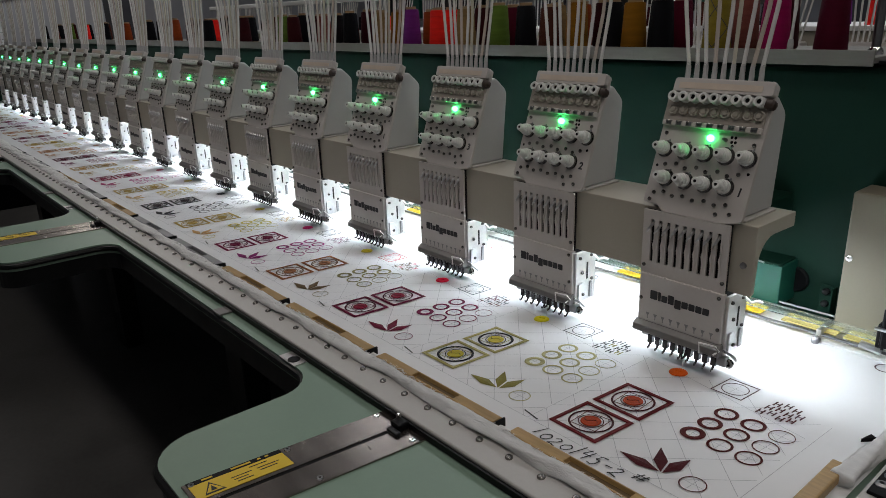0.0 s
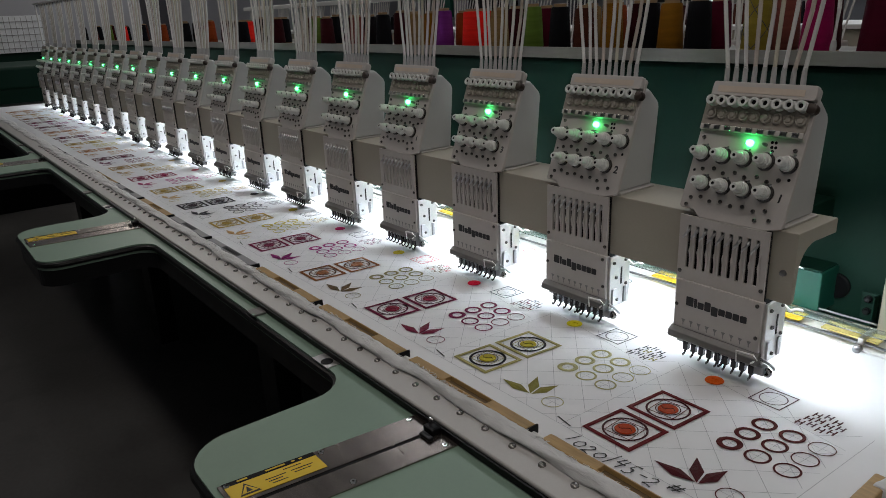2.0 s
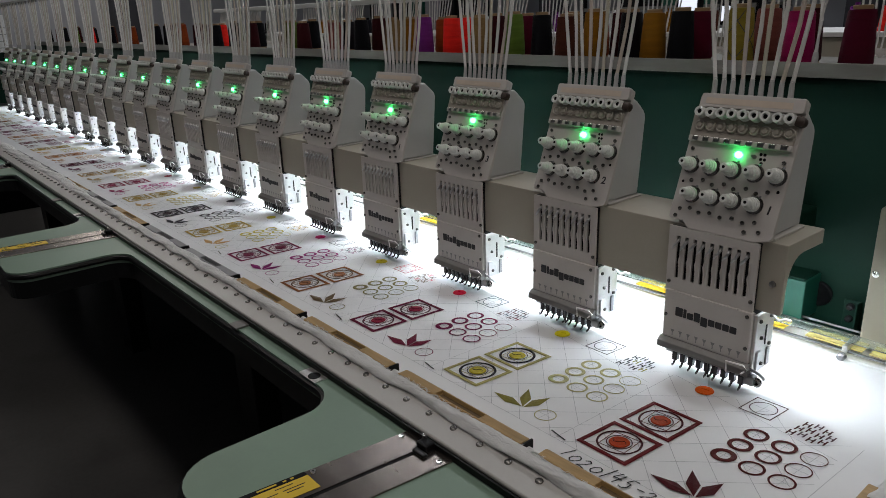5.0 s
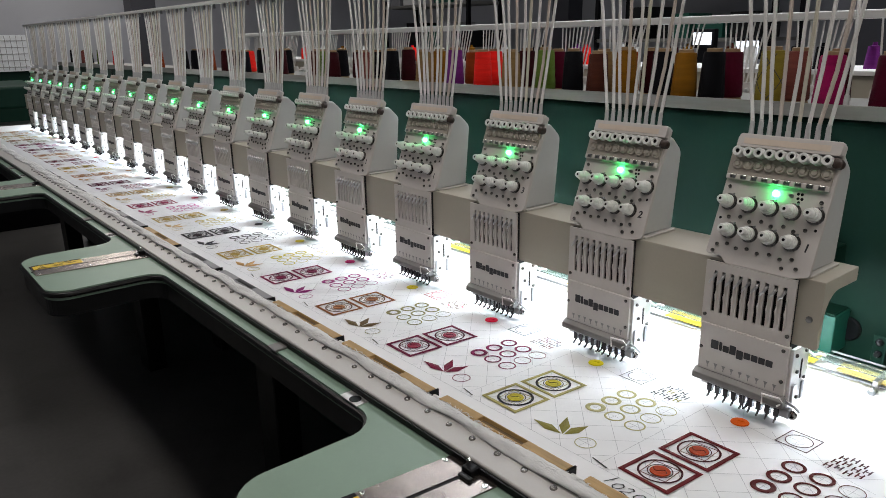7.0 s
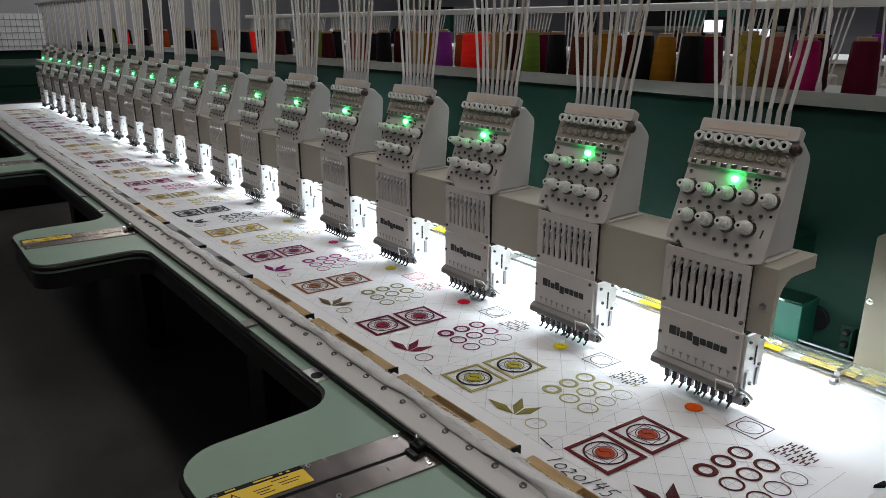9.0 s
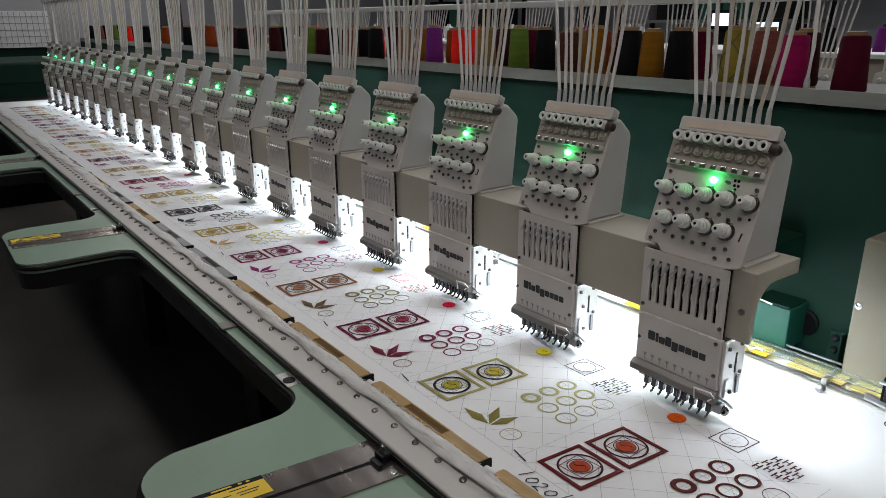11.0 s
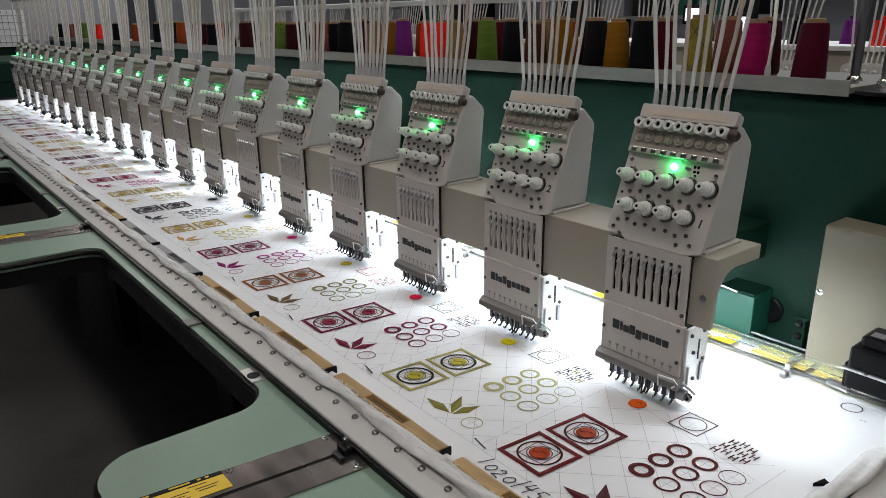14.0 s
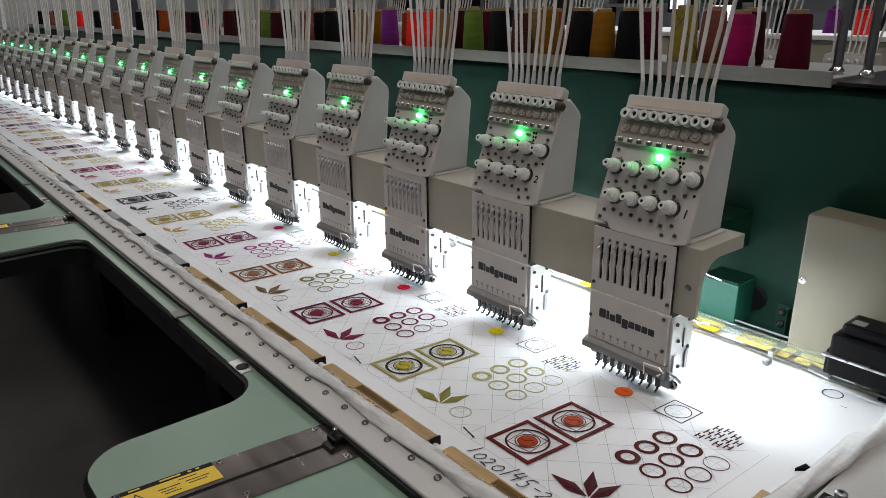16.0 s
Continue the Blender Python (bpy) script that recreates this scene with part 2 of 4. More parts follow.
tagged(part("wall_east", box(EAST, EAST + 0.2, SOUTH, NORTH, 0, TOP), WALLM), "plain grey painted workshop wall", "wall", kind="structure")


# ---- the work table with its arms ----
ARM_STEP = 1.28


def table_outline():
    pts, rad = [], []
    pts += [(0.62, 0.26), (0.62, -0.435)]
    rad += [0, 0]
    for k in range(4):
        c = -0.145 - ARM_STEP * k
        pts += [(c + 0.175, -0.435), (c + 0.175, -0.676), (c - 0.175, -0.676), (c - 0.175, -0.435)]
        rad += [0.05, 0.05, 0.06, 0.055]
    pts += [(-5.25, -0.435), (-5.25, 0.26)]
    rad += [0, 0]
    return rounded(pts, rad, 8)


def work_table():
    t = thing("embroidery_table", "long pale green laminate table with projecting arms and black edges", "table")
    out = table_outline()
    part("tabletop", prism(out, TABLE_Z - 0.022, TABLE_Z, "z"), TABLE, t)
    run = [p for p in out if p[1] < -0.43]
    part("edge_trim", pipe([(x, y, TABLE_Z - 0.010) for x, y in run], 0.0065, 8), RUBBER, t, "black rubber edge trim", smooth=True)
    part("skirt", prism(out, TABLE_Z - 0.06, TABLE_Z - 0.0225, "z"), RUBBER, t, "black skirt under the table edge")
    for k in range(4):
        c = -0.145 - ARM_STEP * k
        slant = lambda u, y: (c + u + 0.105 * (y + 0.413), y)
        strip = lambda u0, u1, y0, y1: [slant(u0, y0), slant(u1, y0), slant(u1, y1), slant(u0, y1)]
        for u0, u1, sx in ((-0.046, -0.003, -0.040), (0.003, 0.042, 0.034)):
            part("rail_plate", prism(strip(u0, u1, -0.669, -0.414), TABLE_Z, TABLE_Z + 0.0025, "z", 0.0006), PANEL, t, "dull steel slot cover plate")
            for y in (-0.428, -0.548, -0.66):
                px, py = slant(sx, y)
                screw = part("screw", lathe([(0.0, 0.0014), (0.0036, 0.0016), (0.0042, 0.0)], 10), CHROME, t, at=pose(px, py, TABLE_Z + 0.0024), smooth=True)
                part("socket", lathe([(0.0017, 0.0014), (0.0, 0.0019)], 6), BLACK, screw)
        part("slot", prism(strip(-0.003, 0.003, -0.672, -0.405), TABLE_Z, TABLE_Z + 0.0012, "z"), BLACK, t, "black guide slot")
        sticker = part("sticker", prism(strip(-0.0375, -0.009, -0.664, -0.556), TABLE_Z + 0.0027, TABLE_Z + 0.0032, "z"), YELLOW, t, "yellow warning sticker with black marks")
        part("sticker_band", prism(strip(-0.0455, -0.0378, -0.664, -0.556), TABLE_Z + 0.0027, TABLE_Z + 0.0033, "z"), BLACK, t, "black warning strip")
        for inset, m, z in ((0.0, INK, 0.0032), (0.0026, YELLOW, 0.0035)):
            tri = [slant(u, y) for u, y in ((-0.012 - inset, -0.655 + inset), (-0.012 - inset, -0.632 - inset), (-0.034 + 1.7 * inset, -0.6435))]
            part("warning_mark", prism(tri, TABLE_Z + z, TABLE_Z + z + 0.0003, "z"), m, sticker)
        part("warning_mark", prism([slant(u, y) for u, y in ((-0.016, -0.647), (-0.016, -0.640), (-0.026, -0.6435))], TABLE_Z + 0.0038, TABLE_Z + 0.0040, "z"), INK, sticker)
        for u, y0, y1 in ((-0.033, -0.598, -0.577), (-0.026, -0.622, -0.598), (-0.026, -0.592, -0.566), (-0.021, -0.620, -0.604), (-0.021, -0.590, -0.570), (-0.016, -0.618, -0.600)):
            part("print_line", prism(strip(u, u + 0.0011, y0, y1), TABLE_Z + 0.0032, TABLE_Z + 0.0036, "z"), INK, sticker)
        for y0, y1 in ((-0.648, -0.636), (-0.615, -0.592), (-0.584, -0.580), (-0.575, -0.571)):
            part("print_line", prism(strip(-0.043, -0.0405, y0, y1), TABLE_Z + 0.0033, TABLE_Z + 0.0037, "z"), YELLOW, t)
        # tab with a round hole at the inner corner, joint plate further on
        part("hole_plate", box(c - 0.285, c - 0.238, -0.437, -0.395, TABLE_Z, TABLE_Z + 0.0016, 0.0005), ALU, t, "small aluminium plate")
        part("round_hole", lathe([(0.0, 0.0), (0.0095, 0.0), (0.0095, 0.0008), (0.0, 0.0008)], 20), BLACK, t, at=pose(c - 0.257, -0.4265, TABLE_Z + 0.0016))
        part("joint_plate", box(c - 0.525, c - 0.495, -0.44, -0.41, TABLE_Z, TABLE_Z + 0.004, 0.001), BARSTEEL, t, "dark joint plate")
        gblock = part("guide_block", box(c - 0.010, c + 0.010, -0.430, -0.413, TABLE_Z, TABLE_Z + 0.012, 0.003), BLACK, t, "black guide block")
        part("pin", lathe([(0.003, 0), (0.003, 0.006), (0.0015, 0.0075), (0, 0.0075)], 8), CHROME, gblock, at=pose(c - 0.005, -0.42, TABLE_Z + 0.012), smooth=True)
        part("jaw", box(c - 0.006, c + 0.016, -0.439, -0.431, TABLE_Z + 0.001, TABLE_Z + 0.007, 0.002), RUBBER, gblock)
        # leg frame below the table, coloured black to paint in the shade there
        part("leg", box(c - 0.06, c + 0.06, -0.12, -0.04, 0.0, TABLE_Z - 0.024, 0.004), RUBBER, t)
        part("leg", box(c - 0.06, c + 0.06, 0.22, 0.25, 0.0, TABLE_Z - 0.024, 0.004), RUBBER, t)
    return t


work_table()


# ---- the machine body behind the heads ----
def machine_body():
    t = thing("machine_body", "dark green painted steel machine body behind the heads", "machine body")
    part("front_panel", prism(rounded([(0.27, 0.0), (0.27, 1.285), (0.62, 1.285), (0.62, 0.0)], [0, 0.012, 0.012, 0], 4), -5.3, 1.2), GREEN, t)
    sh = part("shelf", box(-5.2, 0.092, 0.2535, 0.52, 1.292, 1.300), SHELFM, t, "grey metal thread shelf")
    part("shelf_lip", box(-5.2, 0.092, 0.25, 0.2532, 1.288, 1.310, 0.001), SHELFM, sh, "brushed front lip")
    part("shelf_end", box(0.094, 0.34, 0.262, 0.52, 1.290, 1.2955, 0.001), BLACK, t, "dark shelf end plate")
    for x, y in ((0.068, 0.32), (0.100, 0.345), (0.25, 0.40)):
        part("post", lathe([(0.0065, 0.0), (0.0065, 0.6)], 14), DARKSTEEL, t, "steel rack post", at=pose(x, y, 1.2955), smooth=True)
        part("post_foot", lathe([(0.011, 0.0), (0.011, 0.006), (0.008, 0.011), (0, 0.011)], 12), CHROME, t, at=pose(x, y, 1.2995 if x < 0.09 else 1.2952), smooth=True)
    # gearbox and hub on the panel
    g = part("gearbox", box(-0.045, 0.020, 0.212, 0.27, 0.914, 0.982, 0.002), BOXGREEN, t, "lighter green gearbox")
    part("lid", box(-0.042, 0.017, 0.215, 0.268, 0.982, 0.985, 0.001), GREEN, g, "dark gearbox lid")
    part("latch", pipe([(-0.043, 0.214, 0.983), (-0.033, 0.210, 0.987), (-0.008, 0.210, 0.984)], 0.0016), STEEL, g, smooth=True)
    part("hub", lathe([(0.021, 0.0), (0.021, 0.004), (0.018, 0.006), (0, 0.006)], 24), BLACK, t, "black round hub", at=pose(0.020, 0.27, 0.948, 90, 0, 0))
    ap = part("angle_plate", box(0.064, 0.088, 0.255, 0.258, 0.9, 0.955, 0.001), GREEN, t)
    part("flange", box(0.0855, 0.088, 0.240, 0.255, 0.9, 0.955, 0.0006), GREEN, ap)
    for z in (0.945, 0.925):
        part("bolt", lathe([(0.006, 0), (0.006, 0.005), (0.004, 0.008), (0, 0.009)], 10), HOOKSTEEL, t, at=pose(0.0745, 0.255, z, 90, 0, 0), smooth=True)
    for k in range(3):
        part("panel_seam", box(-1.4 - 1.3 * k, -1.396 - 1.3 * k, 0.267, 0.2705, 0.9, 1.28), BLACK, t)
    return t


machine_body()


def side_cabinet():
    t = thing("side_cabinet", "cream painted steel control cover on the machine body", "cabinet")
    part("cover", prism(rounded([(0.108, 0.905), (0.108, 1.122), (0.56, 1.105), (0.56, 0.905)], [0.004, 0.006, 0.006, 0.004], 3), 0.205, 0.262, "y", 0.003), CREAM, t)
    for x, z in ((0.116, 1.023), (0.268, 1.005), (0.45, 1.03)):
        part("screw", lathe([(0.0055, 0), (0.005, 0.0022), (0.002, 0.0036), (0.0, 0.0032)], 12), CHROME, t, at=pose(x, 0.205, z, 90, 0, 0), smooth=True)
    return t


side_cabinet()


def drive_motor():
    t = thing("drive_motor", "black box-shaped drive motor on the rear rail", "motor")
    b = part("housing", box(0.192, 0.36, 0.130, 0.19, 0.932, 0.990, 0.004), BLACK, t)
    part("cap", box(0.200, 0.36, 0.136, 0.185, 0.990, 1.006, 0.005), BLACK, t)
    part("rating_label", box(0.208, 0.224, 0.145, 0.16, 1.006, 1.0065), GREYINK, t, "grey rating label")
    part("rib", box(0.186, 0.30, 0.126, 0.131, 0.958, 0.962, 0.001), STEEL, b)
    part("flange", box(0.184, 0.194, 0.145, 0.18, 0.925, 0.96, 0.002), BLACK, t)
    part("foot", box(0.25, 0.34, 0.165, 0.19, TABLE_Z, 0.932), BLACK, t)
    return t


drive_motor()


def rear_guide():
    t = thing("rear_guide_rail", "twin steel rods with a clear cover and yellow strips", "rail")
    for y, z, r in ((0.166, 0.911, 0.0022), (0.2075, 0.919, 0.0026), (0.217, 0.923, 0.002)):
        part("rod", pipe([(-5.2, y, z), (0.62, y, z)], r, 8), DARKSTEEL, t, smooth=True)
    c = part("clear_cover", box(-5.2, 0.62, 0.172, 0.2, 0.9215, 0.9235), GLASS, t, "clear acrylic cover strip")
    c.visible_shadow = False
    for x0, x1 in ((-0.045, 0.012), (0.045, 0.125), (0.135, 0.175), (0.2, 0.33), (-0.26, -0.16), (-0.5, -0.4), (-0.9, -0.78)):
        part("yellow_strip", box(x0, x1, 0.1725, 0.202, 0.9125, 0.9145), YELLOW if x1 < 0.02 else PALEYELLOW, t, "yellow plastic strip")
    part("base_strip", box(-5.2, 0.62, 0.16, 0.222, 0.894, 0.903, 0.001), WHITEPAINT, t)
    for x in (0.105, -0.6, -1.4, -2.2):
        k = part("clamp", box(x - 0.004, x + 0.004, 0.162, 0.212, 0.909, 0.920, 0.0015), ALU, t, "small metal rod clamp")
        part("clamp_bolt", lathe([(0.006, 0), (0.006, 0.008), (0.003, 0.01), (0, 0.01)], 8), DARKSTEEL, k, at=pose(x, 0.16, 0.905, 90, 0, 0))
    part("stop", pipe([(0.16, 0.166, 0.915), (0.19, 0.166, 0.912)], 0.006, 8), STEEL, t, smooth=True)
    return t


rear_guide()


# ---- the beam that carries the heads ----
def head_beam():
    t = thing("head_beam", "grey beige painted steel beam carrying all embroidery heads", "beam")
    arc = [(-0.0265 + 0.036 * (1 - math.cos(a)), 1.062 + 0.036 * math.sin(a)) for a in np.linspace(0, math.pi / 2, 7)]
    prof = [(-0.036, 1.024), (-0.036, 1.117), (0.066, 1.117), (0.066, 1.097)] + [tuple(map(float, p)) for p in arc[::-1]] + [(-0.0268, 1.045), (-0.028, 1.026)]
    part("beam_body", prism(prof, -4.93, 0.091, "x", 0.0012), BEAM, t)
    part("light_strip", box(-4.9, 0.04, 0.022, 0.048, 1.058, 1.062), DIFFUSER, t, "glowing white light strip")
    part("light_holder", box(-4.9, 0.04, 0.018, 0.052, 1.062, 1.098, 0.001), WHITEPAINT, t)
    part("screw", lathe([(0.0045, 0), (0.004, 0.0025), (0, 0.004)], 10), DARKSTEEL, t, at=pose(0.0775, -0.036, 1.064, 90, 0, 0), smooth=True)
    for i in range(6):
        x = -4.93 + 0.98 * i
        part("support", box(x - 0.03, x + 0.03, 0.066, 0.27, 1.03, 1.09, 0.003), GREEN, t, "green steel bracket")
    return t


head_beam()

# thread guide bar over the heads
gb = thing("thread_guide_bar", "thin white steel bar holding the thread tubes", "bar")
part("bar", box(-4.98, 0.35, 0.030, 0.052, 1.538, 1.548, 0.001), WHITEPAINT, gb)
for x in (-4.965, 0.33):
    part("upright", pipe([(x, 0.041, 1.545), (x, 0.041, 1.30), (x, 0.27, 1.20)], 0.005, 8), WHITEPAINT, gb, smooth=True)
for k in range(60):
    part("eyelet", lathe([(0.004, 0), (0.004, 0.012), (0.0015, 0.014)], 6), DARKSTEEL, gb, at=pose(-4.9 + 0.0833 * k, 0.041, 1.524))


# ---- one embroidery head ----
FACE_O = Vector((0, -0.036, 1.118))
FACE_U = Vector((0, 0.060, 0.166)).normalized()
FACE_N = Vector((0, -0.166, 0.060)).normalized()
FACE_M = Matrix(((1, 0, 0, 0), (0, FACE_U.y, FACE_N.y, FACE_O.y), (0, FACE_U.z, FACE_N.z, FACE_O.z), (0, 0, 0, 1)))  # x across, y up the face, z out of it


def on_face(x, s, out=0.0):
    return FACE_M @ Matrix.Translation((x, s, out))


def text_mesh(body, size, material, shear=0.0, thick=0.0002, bold=0.0):
    cu = bpy.data.curves.new("text", "FONT")
    cu.body, cu.size, cu.shear, cu.extrude, cu.offset = body, size, shear, thick, bold
    cu.resolution_u = 3
    ob = bpy.data.objects.new("text", cu)
    me = bpy.data.meshes.new_from_object(ob)
    bpy.data.objects.remove(ob)
    me.materials.clear()
    me.materials.append(material)
    return me


ROLLER = mesh_of(lathe([(0.0070, 0.0), (0.0072, 0.005), (0.0060, 0.008), (0.0068, 0.0135), (0.0064, 0.0145), (0.0038, 0.0145), (0.0028, 0.0115)], 14), KNOB, True)
CORE = mesh_of(lathe([(0.0029, 0.0122), (0.0, 0.0123)], 10), BLACK)
TIP_BORE = mesh_of(lathe([(0.0021, 0.0), (0.0, 0.0001)], 8), BLACK)
TUBES = [TUBE, TUBE, TUBE, TUBE_W, TUBE, TUBE_Y, TUBE, TUBE_W, TUBE]
DISC = mesh_of(lathe([(0.0069, 0.0), (0.0069, 0.0026), (0.0058, 0.0036), (0.0050, 0.0026), (0.0036, 0.0026), (0.0030, 0.0042), (0.0, 0.0046)], 16), mat("disc_grey", (0.40, 0.37, 0.32), 0.45, 0.15), True)
KNOBMETAL = mat("collar_metal", (0.22, 0.21, 0.20), 0.25, 1.0, vary=0.3)
BROWNEND = mat("dark_brown_roller", (0.045, 0.03, 0.024), 0.45)
KNOB_ME = mesh_of(lathe([(0.0094, 0.0045), (0.0096, 0.010), (0.0086, 0.0106), (0.0084, 0.0140), (0.0074, 0.0146), (0.0070, 0.0182), (0.0061, 0.0188), (0.0055, 0.0255), (0.0047, 0.0270), (0.0022, 0.0270), (0.0018, 0.0240)], 16), KNOB, True)
KNOB_RING = mesh_of(lathe([(0.0118, 0.0), (0.0118, 0.0012), (0.0090, 0.0018), (0.0110, 0.0026), (0.0110, 0.0036), (0.0092, 0.0042), (0.0, 0.0046)], 18), KNOBMETAL, True)
KNOB_SPRING = mesh_of(pipe([(0.004 + 0.0005 * k, 0.0105 + 0.0012 * math.sin(k), 0.002 + 0.0006 * k) for k in range(10)], 0.0012, 5), DARKSTEEL)
STUDMETAL = mat("stud_metal", (0.12, 0.115, 0.11), 0.28, 0.9, vary=0.3)
STUD = mesh_of(lathe([(0.0027, 0.0), (0.0027, 0.0018), (0.0019, 0.0026), (0.0012, 0.0022), (0.0, 0.0022)], 8), STUDMETAL, True)
LEVER = mesh_of(pipe([(0.0005, 0.012, 0.006), (0.0, -0.004, 0.005), (-0.0004, -0.010, 0.001), (-0.0016, -0.0115, -0.003), (-0.0046, -0.012, -0.0055), (-0.0062, -0.0125, -0.0095)], [0.0018, 0.0022, 0.0022, 0.0020, 0.0017, 0.001], 8), STEEL, True)
ARM_STRIP = mesh_of(pipe([(0.0, 0.003, 0.022), (-0.0016, 0.0, 0.01), (-0.0022, -0.0012, -0.006), (-0.001, 0.0, -0.02), (-0.002, 0.002, -0.034)], [0.001, 0.0014, 0.0016, 0.0014, 0.001], 6), PAINT, True)
HOOK = mesh_of(pipe([(0, 0.004, 0.016), (0, 0.0, 0.006), (0, 0.0, -0.006), (0.0, -0.003, -0.0095), (0.001, -0.007, -0.0095), (0.002, -0.009, -0.0065)], [0.0022, 0.0021, 0.0017, 0.0014, 0.0013, 0.0011], 6), HOOKSTEEL, True)
HOOK_BLOCK = mesh_of(box(-0.0036, 0.0036, -0.002, 0.006, -0.004, 0.010, 0.0008), HOOKSTEEL)


def holed_plate(xs, zs, y0, y1):
    """A plate with openings in every second column of its middle row."""
    bm = bmesh.new()
    grid = {(i, j, k): bm.verts.new((x, y, z)) for i, x in enumerate(xs) for j, z in enumerate(zs) for k, y in enumerate((y0, y1))}
    solid = lambda i, j: 0 <= i < len(xs) - 1 and 0 <= j < len(zs) - 1 and not (j == 1 and i % 2)
    for i in range(len(xs) - 1):
        for j in range(len(zs) - 1):
            if not solid(i, j):
                continue
            for k in (0, 1):
                bm.faces.new([grid[p] for p in ((i, j, k), (i + 1, j, k), (i + 1, j + 1, k), (i, j + 1, k))])
            for di, dj, a, b in ((-1, 0, (i, j), (i, j + 1)), (1, 0, (i + 1, j), (i + 1, j + 1)), (0, -1, (i, j), (i + 1, j)), (0, 1, (i, j + 1), (i + 1, j + 1))):
                if not solid(i + di, j + dj):
                    bm.faces.new([grid[p] for p in ((*a, 0), (*b, 0), (*b, 1), (*a, 1))])
    return bm


def needle_x(i):
    return -0.044 + 0.0122 * i


def embroidery_head():
    h = thing("embroidery_unit", "grey white nine-needle embroidery head with a lit green lamp", "embroidery head", "embroidery heads on the beam")
    # rear casing and slanted face plate
    side = rounded([(-0.034, 1.1205), (0.017, 1.266), (0.034, 1.268), (0.061, 1.244), (0.050, 1.1205)], [0, 0.003, 0.012, 0.018, 0.004], 5)
    part("casing", prism(side, -0.060, 0.066, "x", 0.004), CASE, h, "smooth light grey rear casing")
    part("mounting_lip", box(-0.062, 0.0715, -0.030, 0.0515, 1.1172, 1.1202, 0.0008), PAINT, h, "pale lip on the beam")
    face = part("face_plate", prism(rounded([(-0.072, 0.003), (-0.05, 0.003), (-0.04, -0.006), (0.05, -0.006), (0.072, 0.0), (0.072, 0.173), (-0.070, 0.173)], [0.004, 0, 0, 0, 0.006, 0.004, 0.004], 4), 0.0, 0.006, "z", 0.001), PAINT, h, at=FACE_M)
    f = lambda x, s, out=0.006: Matrix.Translation((x, s, out))
    # raised upper block with rollers, discs and guide strip
    part("thread_block", box(-0.071, 0.068, 0.117, 0.150, 0.006, 0.010, 0.0012), mat_block, face)
    part("top_ledge", prism(rounded([(-0.064, 0.156), (0.072, 0.156), (0.072, 0.174), (-0.064, 0.174)], [0.003] * 4, 3), 0.006, 0.015, "z", 0.001), PAINT, face)
    part("ledge_label", box(-0.056, 0.058, 0.160, 0.168, 0.015, 0.0156), mat_beige, face, "worn beige label strip")
    part("roller_bar", box(-0.064, 0.066, 0.146, 0.151, 0.010, 0.014, 0.001), DARKSTEEL, face)
    part("roller_end", lathe([(0.0068, 0.0), (0.0068, 0.010), (0.004, 0.012), (0, 0.012)], 12), BROWNEND, face, "dark brown end roller", at=f(0.0695, 0.147, 0.004), smooth=True)
    part("guide_strip", box(-0.070, 0.068, 0.110, 0.1175, 0.006, 0.0115, 0.0012), PAINT, face)
    for i in range(9):
        x = -0.0585 + 0.0148 * i
        r = part("roller", ROLLER, parent=face, at=f(x, 0.148, 0.008))
        part("bore", CORE, parent=r)
        part("tension_disc", DISC, parent=face, at=f(x + 0.001, 0.1315, 0.010))
        part("guide_eye", EYE, parent=face, at=f(x, 0.1135, 0.0115))
    part("lamp", lathe([(0.0043, 0.0), (0.0043, 0.0042), (0.0032, 0.0064), (0.0, 0.0072)], 14), LED, face, "lit green indicator lamp", at=f(0.0035, 0.099), smooth=True)
    part("switch", lathe([(0.0025, 0), (0.0025, 0.004), (0.0015, 0.009), (0, 0.0095)], 8), DARKSTEEL, face, at=f(0.024, 0.099), smooth=True)
    for x, s in ((0.031, 0.103), (0.036, 0.103), (0.032, 0.097), (0.037, 0.097), (0.034, 0.092), (-0.064, 0.055), (0.064, 0.06)):
        part("pin_hole", TIP_BORE, parent=face, at=f(x, s, 0.0062))
    for i, (x, s) in enumerate([(-0.058 + 0.0292 * k, 0.0785) for k in range(5)] + [(-0.046 + 0.0285 * k, 0.0395) for k in range(4)]):
        ring = part("tension_ring", KNOB_RING, parent=face, at=f(x, s))
        kn = part("tension_knob", KNOB_ME, parent=ring)
        part("bore", TIP_BORE, parent=ring, at=Matrix.Translation((0, 0, 0.0268)))
        part("check_spring", KNOB_SPRING, parent=ring)
    for x, s in [(-0.052, 0.058), (-0.036, 0.0605), (-0.022, 0.056), (-0.006, 0.059), (0.008, 0.055), (0.024, 0.058), (0.038, 0.054), (0.052, 0.058),
                 (-0.058, 0.018), (-0.044, 0.021), (-0.03, 0.017), (-0.015, 0.019), (0.0, 0.016), (0.016, 0.018), (0.031, 0.015), (0.046, 0.018), (-0.062, 0.1), (0.062, 0.096), (0.054, 0.007), (0.036, 0.004), (-0.062, 0.008)]:
        part("stud", STUD, parent=face, at=f(x, s))
    # slotted needle case; the inner box is near-black to paint in the slots' shade
    n = part("needle_case", box(-0.0655, 0.0595, -0.0385, 0.0, 0.950, 1.1135), SLOT_SHADE, h, "inner needle case coloured near-black for the shade in the slots")
    edges = [-0.066] + [v for i in range(9) for v in (needle_x(i) - 0.0098, needle_x(i) - 0.0046)] + [0.060]
    slots = holed_plate(edges, [1.020, 1.040, 1.101, 1.114], -0.0445, -0.0412)
    part("slotted_cover", slots, PAINT, h, "light grey cover with nine slots")
